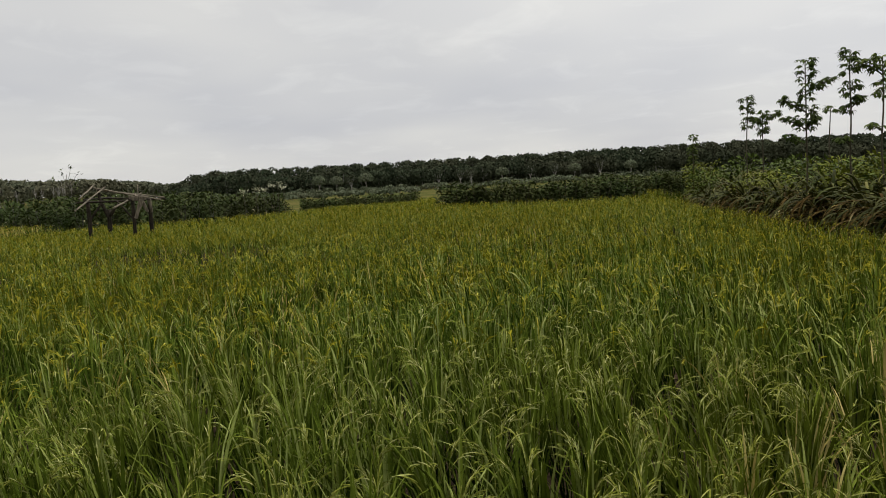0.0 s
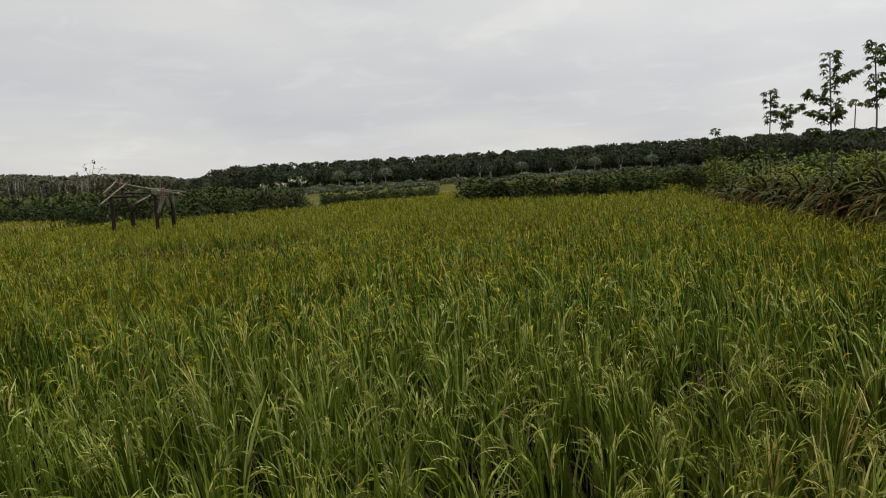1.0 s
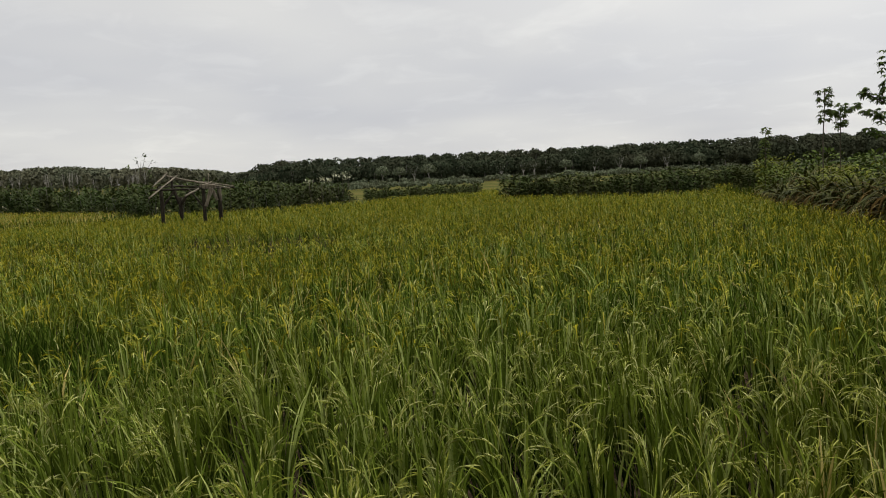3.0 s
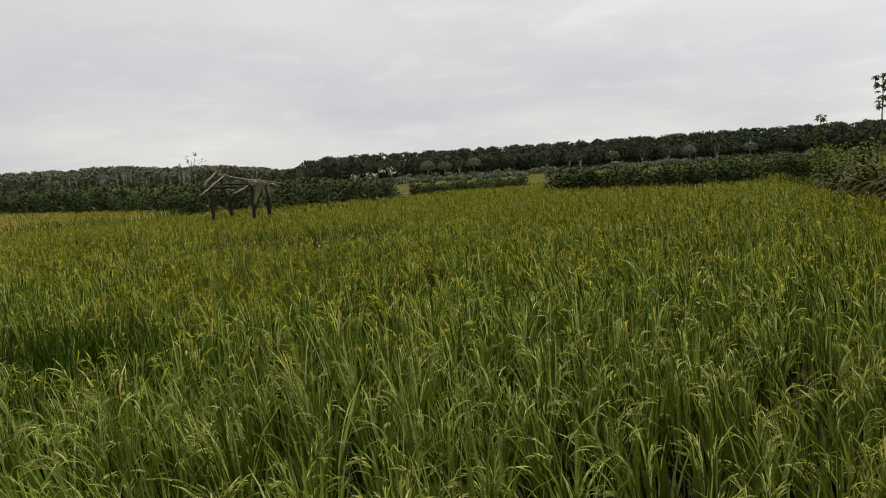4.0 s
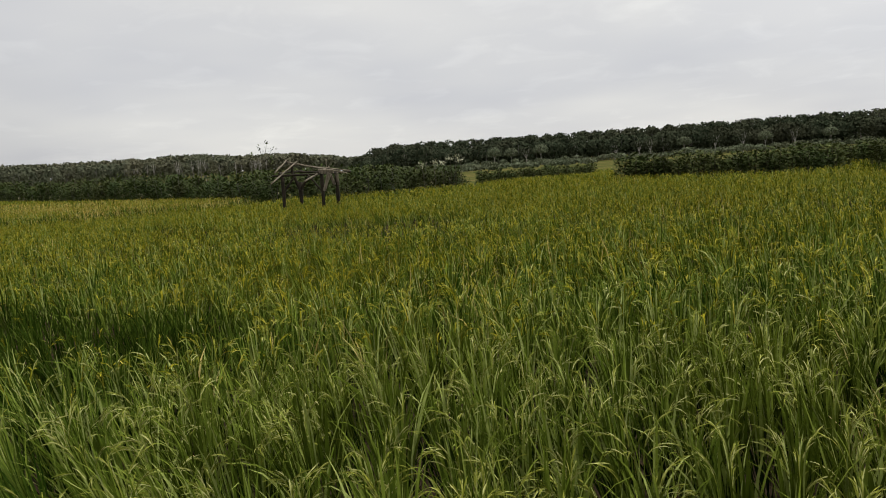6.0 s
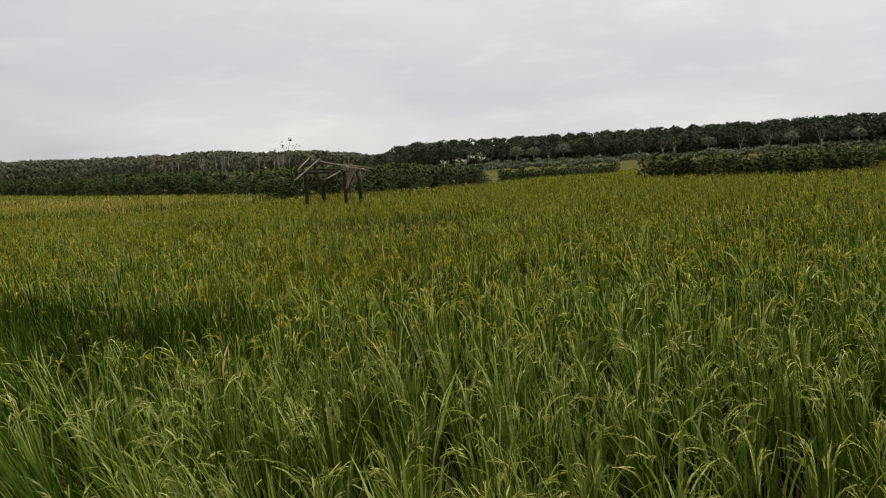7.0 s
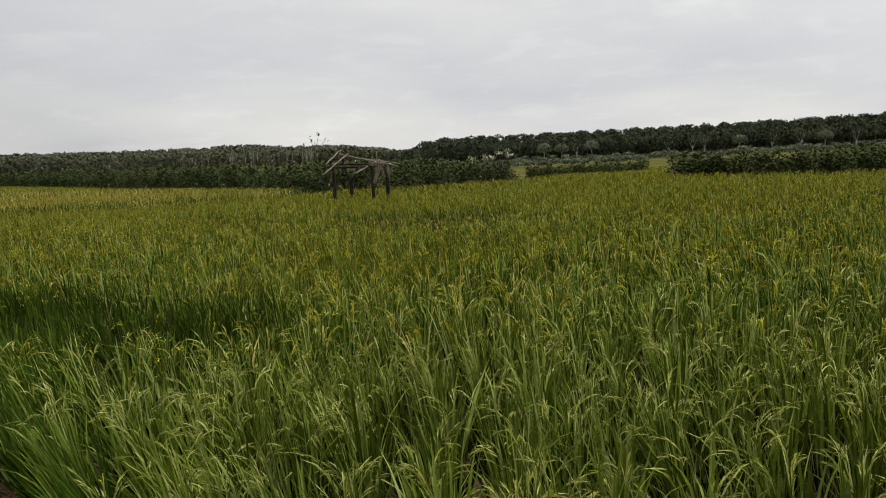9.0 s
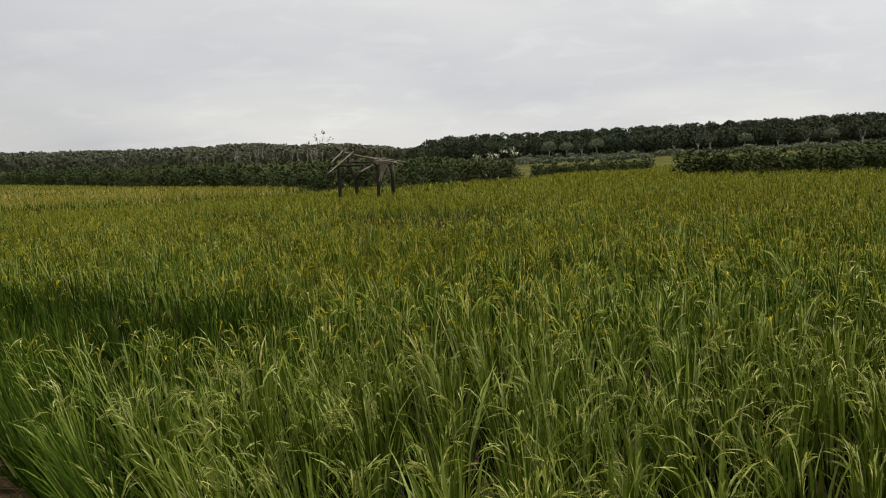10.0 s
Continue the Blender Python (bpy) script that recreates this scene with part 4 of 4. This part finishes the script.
# the rows behind the front one, past counting
FRONT_A = [math.degrees(math.atan2(x, y)) for x, y in front][::-1]
FRONT_R = [math.hypot(x, y) for x, y in front][::-1]
heap_l, heap_s = Heap(), Heap()
r = np.random.default_rng(33)
protos = [shrub_meshes(170 + i, 2.3, 1.6, 115, 0.32, 0.15, 0.2, 1.0) for i in range(5)]
protos = [(np.concatenate(a.v), np.concatenate(a.q), np.concatenate(b.v), np.concatenate(b.q)) for a, b in protos]
k = 0
while k < 400:
    a = r.uniform(-52, -12)
    d = np.interp(a, FRONT_A, FRONT_R) + 1.3 + 36 * r.random() ** 1.6
    x, y = at_turn(a, d)
    s, w = stand_height(a, d) * r.uniform(0.66, 1.06) / 2.35, r.uniform(0, 6.28)
    rot = np.array([[math.cos(w), -math.sin(w), 0], [math.sin(w), math.cos(w), 0], [0, 0, 1]]) * s
    z = float(terrain(x, y))
    sv, sq, lv, lq = protos[k % 5]
    if d < np.interp(a, FRONT_A, FRONT_R) + 7:
        heap_s.add(sv @ rot.T + (x, y, z), sq)
    heap_l.add(lv @ rot.T + (x, y, z), lq)
    k += 1
plantation = thing("plantation", "wide stand of dark green bushes behind the paddy", "plantation", kind="stuff")
tagged(part("stems", heap_s.mesh("stems", STEM), plantation), kind="stuff")
tagged(part("foliage", heap_l.mesh("foliage", BUSH_LEAF), plantation), kind="stuff")


# ---- far woods ----
def woods(name, label, places, seed, leaf_size, per_tree, leaf=WOODS_LEAF_HAZED):
    """Trees past counting: trunks with forked limbs, and crowns of many sprays."""
    r = np.random.default_rng(seed)
    bark, crown = Heap(), Heap()
    for x, y, h, w in places:
        z0 = float(terrain(x, y))
        fork = z0 + h * r.uniform(0.25, 0.5)
        v, q = tube([(x, y, z0 - 0.2), (x + r.normal(0, 0.15), y, fork), (x + r.normal(0, 0.3), y, z0 + h * 0.8)], [0.020 * h, 0.016 * h, 0.006 * h], 4)
        bark.add(v, q)
        # a dome of foliage, broken by smaller domes upon it
        domes = [(np.array([x, y, z0 + h * 0.52]), np.array([w * 0.48, w * 0.48, h * 0.44]), per_tree * 3 // 5)]
        lumps = r.integers(4, 7)
        for j in range(lumps):
            a, rad = r.uniform(0, 6.28), w * 0.40 * math.sqrt(r.uniform(0.15, 1))
            c = np.array([x + math.cos(a) * rad, y + math.sin(a) * rad, z0 + h * r.uniform(0.32, 0.86) - 0.16 * h * (rad / w)])
            size = r.uniform(0.7, 1.2)
            domes.append((c, np.array([w * 0.22, w * 0.22, h * 0.14]) * size, per_tree * 2 // (5 * lumps)))
            if j < 3:
                v, q = tube([(x, y, fork), (0.5 * x + 0.5 * c[0], 0.5 * y + 0.5 * c[1], 0.45 * fork + 0.55 * c[2]), tuple(c)], [0.011 * h, 0.008 * h, 0.004 * h], 4)
                bark.add(v, q)
        for c, size, per in domes:
            g = r.normal(size=(per, 3))
            g[:, 2] = np.abs(g[:, 2]) * 1.3 - 0.6
            g /= np.linalg.norm(g, axis=1, keepdims=True)
            shell = g * (0.86 + 0.14 * r.random((per, 1))) * size
            crown.add(*tufts(c + shell, np.full(per, leaf_size), r, g))
    t = thing(name, label, "woods", kind="stuff")
    tagged(part("trunks", bark.mesh("trunks", WOODS_BARK), t), kind="stuff")
    tagged(part("crowns", crown.mesh("crowns", leaf), t), kind="stuff")
    return t


r = np.random.default_rng(44)
spots = []
for row, d in enumerate((246, 254, 264, 276, 290, 304)):
    a = -18.4
    while a < 42:
        dd = d + r.normal(0, 2.0)
        x, y = at_turn(a + r.normal(0, 0.15), dd)
        top = (0.0312 * dd + EYE) * 1.06
        h = top * (r.uniform(0.60, 0.86) if row < 2 else r.uniform(0.76, 0.95) if row < 3 else r.uniform(0.92, 1.0))
        h *= (1 - 0.3 * max(0, (-16.8 - a) / 1.7)) * (1 - 0.012 * max(0, a - 24))
        spots.append((x, y, max(h - float(terrain(x, y)), 4.0), r.uniform(6.5, 10.0)))
        a += r.uniform(1.1, 1.9) if row < 3 else r.uniform(0.9, 1.5)
woods("far_woods", "dark grey-green broadleaf woods with pale trunks beyond the fields", spots, 51, 0.88, 520)
spots = []
for d in (295, 320, 345, 370, 395, 415, 435):
    a = -58.0
    while a < -16.8:
        x, y = at_turn(a + r.normal(0, 0.2), d + r.normal(0, 5))
        turn = math.degrees(math.atan2(x, y))
        top = EYE + math.hypot(x, y) * float(np.interp(turn, RISE_TURN, RISE_EYE)) * r.uniform(0.94, 1.06)
        spots.append((x, y, max(3.0, min(9.5, top - float(terrain(x, y)))), r.uniform(5.0, 7.0)))
        a += r.uniform(0.42, 0.68)
woods("hill_woods", "dark woods on the low rise behind the plantation", spots, 52, 1.1, 150, HILL_LEAF_HAZED)
# low growth along the foot of the woods
spots = []
for d in (165, 190):
    a = -15.0
    while a < -1.6:
        x, y = at_turn(a, d + r.normal(0, 3))
        spots.append((x, y, r.uniform(0.9, 1.5), r.uniform(2.0, 3.6)))
        a += r.uniform(0.35, 1.3)
for d in (262, 300):
    a = -18.0
    while a < 42:
        x, y = at_turn(a, d + r.normal(0, 2))
        spots.append((x, y, r.uniform(2.6, 4.2), r.uniform(4.0, 6.0)))
        a += r.uniform(0.5, 0.8)
for d in (226, 240):
    a = -17.5
    while a < 42:
        x, y = at_turn(a, d + r.normal(0, 2))
        spots.append((x, y, r.uniform(1.0, 2.6), r.uniform(3.0, 5.0)))
        a += r.uniform(0.4, 1.3)
woods("woodland_edge_scrub", "low grey-green scrub along the foot of the woods", spots, 53, 0.6, 110, SCRUB_LEAF)

# single trees standing out along the edge of the woods: pale forked trunks, some with round crowns
def edge_tree(turn, dist, h, seed, leafy):
    r = np.random.default_rng(seed)
    x, y = at_turn(turn, dist)
    t = thing("woodland_tree", "round-crowned tree with a pale trunk before the woods" if leafy else "nearly bare pale forked tree before the woods", "tree", "trees along the woods edge",
              m=pose(x, y, float(terrain(x, y))))
    fork = h * (0.45 if leafy else 0.36)
    lean = r.normal(0, 0.25)
    v, q = tube([(0, 0, -0.2), (lean * 0.3, 0, fork * 0.5), (lean, 0, fork)], [0.14, 0.12, 0.10], 7)
    part("trunk", mesh_of("trunk", v, q, PALE_BARK), t)
    for side in (-1.0, 0.9, -0.35, 0.4):
        out_x = side * h * r.uniform(0.16, 0.26)
        pts = [(lean, 0, fork - 0.1), (lean + out_x * 0.55, r.normal(0, 0.3), fork + (h - fork) * 0.4), (lean + out_x, r.normal(0, 0.4), h * r.uniform(0.82, 0.97))]
        v, q = tube(pts, [0.075, 0.05, 0.02], 6)
        part("limb", mesh_of("limb", v, q, PALE_BARK), t)
    n = 520 if leafy else 150
    g = r.normal(size=(n, 3))
    g /= np.linalg.norm(g, axis=1, keepdims=True)
    g[:, 2] = np.where(g[:, 2] < -0.25, -0.25 - 0.2 * r.random(n), g[:, 2])
    size = np.array([h * 0.38, h * 0.38, h * 0.30])
    c = np.array([lean, 0, h * 0.70]) + g * size * (0.75 + 0.3 * r.random((n, 1)))
    part("crown", mesh_of("crown", *tufts(c, np.full(n, 0.42), r, g), WOODS_LEAF_HAZED if not leafy else SCRUB_LEAF), t)


for i, (turn, dist, h, leafy) in enumerate(((-9.0, 236, 6.6, True), (-7.8, 240, 6.2, True), (-6.7, 238, 7.0, False), (-5.6, 237, 6.8, True), (-3.0, 242, 6.8, False), (-0.4, 240, 6.4, False),
                                            (1.35, 236, 7.0, False), (2.1, 236, 6.9, False), (4.3, 241, 6.2, True), (6.5, 238, 6.6, False), (8.2, 238, 7.0, False), (9.6, 240, 6.0, True),
                                            (11.4, 237, 6.6, False), (13.6, 240, 6.0, True))):
    edge_tree(turn, dist, h * (0.92 if leafy else 0.85), 300 + i, leafy)

# bleached dead trunks on the rise behind the plantation
random.seed(17)
for turn, dist, top in [(random.uniform(-35, -25.5), random.uniform(276, 290), random.uniform(0.018, 0.0275)) for i in range(24)]:
    x, y = at_turn(turn, dist)
    h = EYE + dist * top - float(terrain(x, y))
    t = thing("dead_tree", "bare bleached dead tree trunk on the wooded rise", "tree", "dead trees on the rise", m=pose(x, y, float(terrain(x, y))))
    lean = random.uniform(-0.4, 0.4)
    v, q = tube([(0, 0, -0.2), (lean * 0.3, 0, h * 0.5), (lean, 0, h)], [0.13, 0.11, 0.06], 6)
    part("trunk", mesh_of("trunk", v, q, DEAD_BARK), t)
    for side in (-1, 1):
        v, q = tube([(lean * 0.5, 0, h * 0.62), (lean * 0.7 + side * h * 0.07, 0.1, h * 0.78), (lean * 0.8 + side * h * 0.11, 0, h * 0.95)], [0.07, 0.055, 0.03], 5)
        part("limb", mesh_of("limb", v, q, DEAD_BARK), t)

# a thin sapling behind the shelter, its few twigs against the sky
sap = thing("sapling", "thin nearly bare sapling rising from the plantation", "tree", m=pose(*at_turn(-25.8, 46.9), 0) @ Matrix.Scale(1.28, 4))
v, q = tube([(0, 0, -0.1), (0.03, 0, 1.0), (-0.02, 0, 2.2), (0.05, 0, 2.75)], [0.035, 0.028, 0.016, 0.008], 6)
part("trunk", mesh_of("trunk", v, q, STEM), sap)
leafy = Heap()
for z, dx, dz in ((2.1, -0.5, 0.45), (2.2, 0.48, 0.52), (2.35, 0.22, 0.6), (2.3, -0.16, 0.55), (1.9, 0.4, 0.35)):
    v, q = tube([(0, 0, z), (dx * 0.6, 0.05, z + dz * 0.5), (dx, 0.02, z + dz)], [0.013, 0.009, 0.006], 5)
    part("branch", mesh_of("branch", v, q, STEM), sap)
    at = np.array([(dx, 0.02, z + dz)] * 9) + r.normal(0, 0.07, (9, 3))
    v, q, _ = strips(at, r.uniform(0, 6.28, 9), np.full(9, 0.16), r.uniform(0.5, 2, 9), r.uniform(0.2, 1, 9), np.full(9, 0.075), 3, LOBE)
    leafy.add(v, q)
part("foliage", leafy.mesh("foliage", BUSH_LEAF), sap)

# pale-headed stalks at the corner of the plantation
for i, (turn, eye) in enumerate(((-12.0, 0.0116), (-12.35, 0.009), (-13.55, 0.006), (-13.0, 0.004), (-14.4, 0.004), (-11.6, 0.006))):
    d = 41.3 + 0.42 * i
    top = EYE + eye * d
    t = thing("flowering_stalk", "tall stalk with a pale tufted head among the bushes", "plant", "pale-headed stalks", m=pose(*at_turn(turn, d), 0))
    v, q = tube([(0, 0, -0.05), (0.02, 0, top * 0.5), (0, 0.01, top - 0.05)], [0.016, 0.013, 0.008], 6)
    part("stalk", mesh_of("stalk", v, q, STEM), t)
    n = 26
    v, q, _ = strips(np.tile([0, 0, top - 0.08], (n, 1)) + r.normal(0, 0.07, (n, 3)) * (1.8, 1.8, 0.8), r.uniform(0, 6.28, n), r.uniform(0.11, 0.24, n), r.uniform(0.2, 1.6, n), r.uniform(0.3, 1.2, n), np.full(n, 0.045), 3, LOBE)
    tagged(part("flower_head", mesh_of("flower_head", v, q, PALE_FLOWER), t), "pale tufted flower head", kind="stuff")

# dry straw and trodden grass on the bund in front of the paddy
r = np.random.default_rng(71)
n = 14000
x, y = r.uniform(-7.5, 5.0, n), r.uniform(-1.0, 5.6, n)
line = np.interp(x, [-116] + [p[0] for p in NEAR_EDGE], [58] + [p[1] for p in NEAR_EDGE])
keep = (y < line + 0.25) & (y > line - 1.6)
x, y = x[keep], y[keep]
n = len(x)
v, q, _ = strips(np.stack([x, y, terrain(x, y) + 0.01], 1), r.uniform(0, 6.28, n), r.uniform(0.12, 0.38, n), r.uniform(0.6, 1.5, n), r.uniform(0.1, 0.9, n), r.uniform(0.004, 0.009, n), 4, BLADE)
tagged(new("bund_straw", mesh_of("bund_straw", v, q, BUND_STRAW)), "matted brown dry straw on the bund in front of the rice", "straw", kind="stuff")
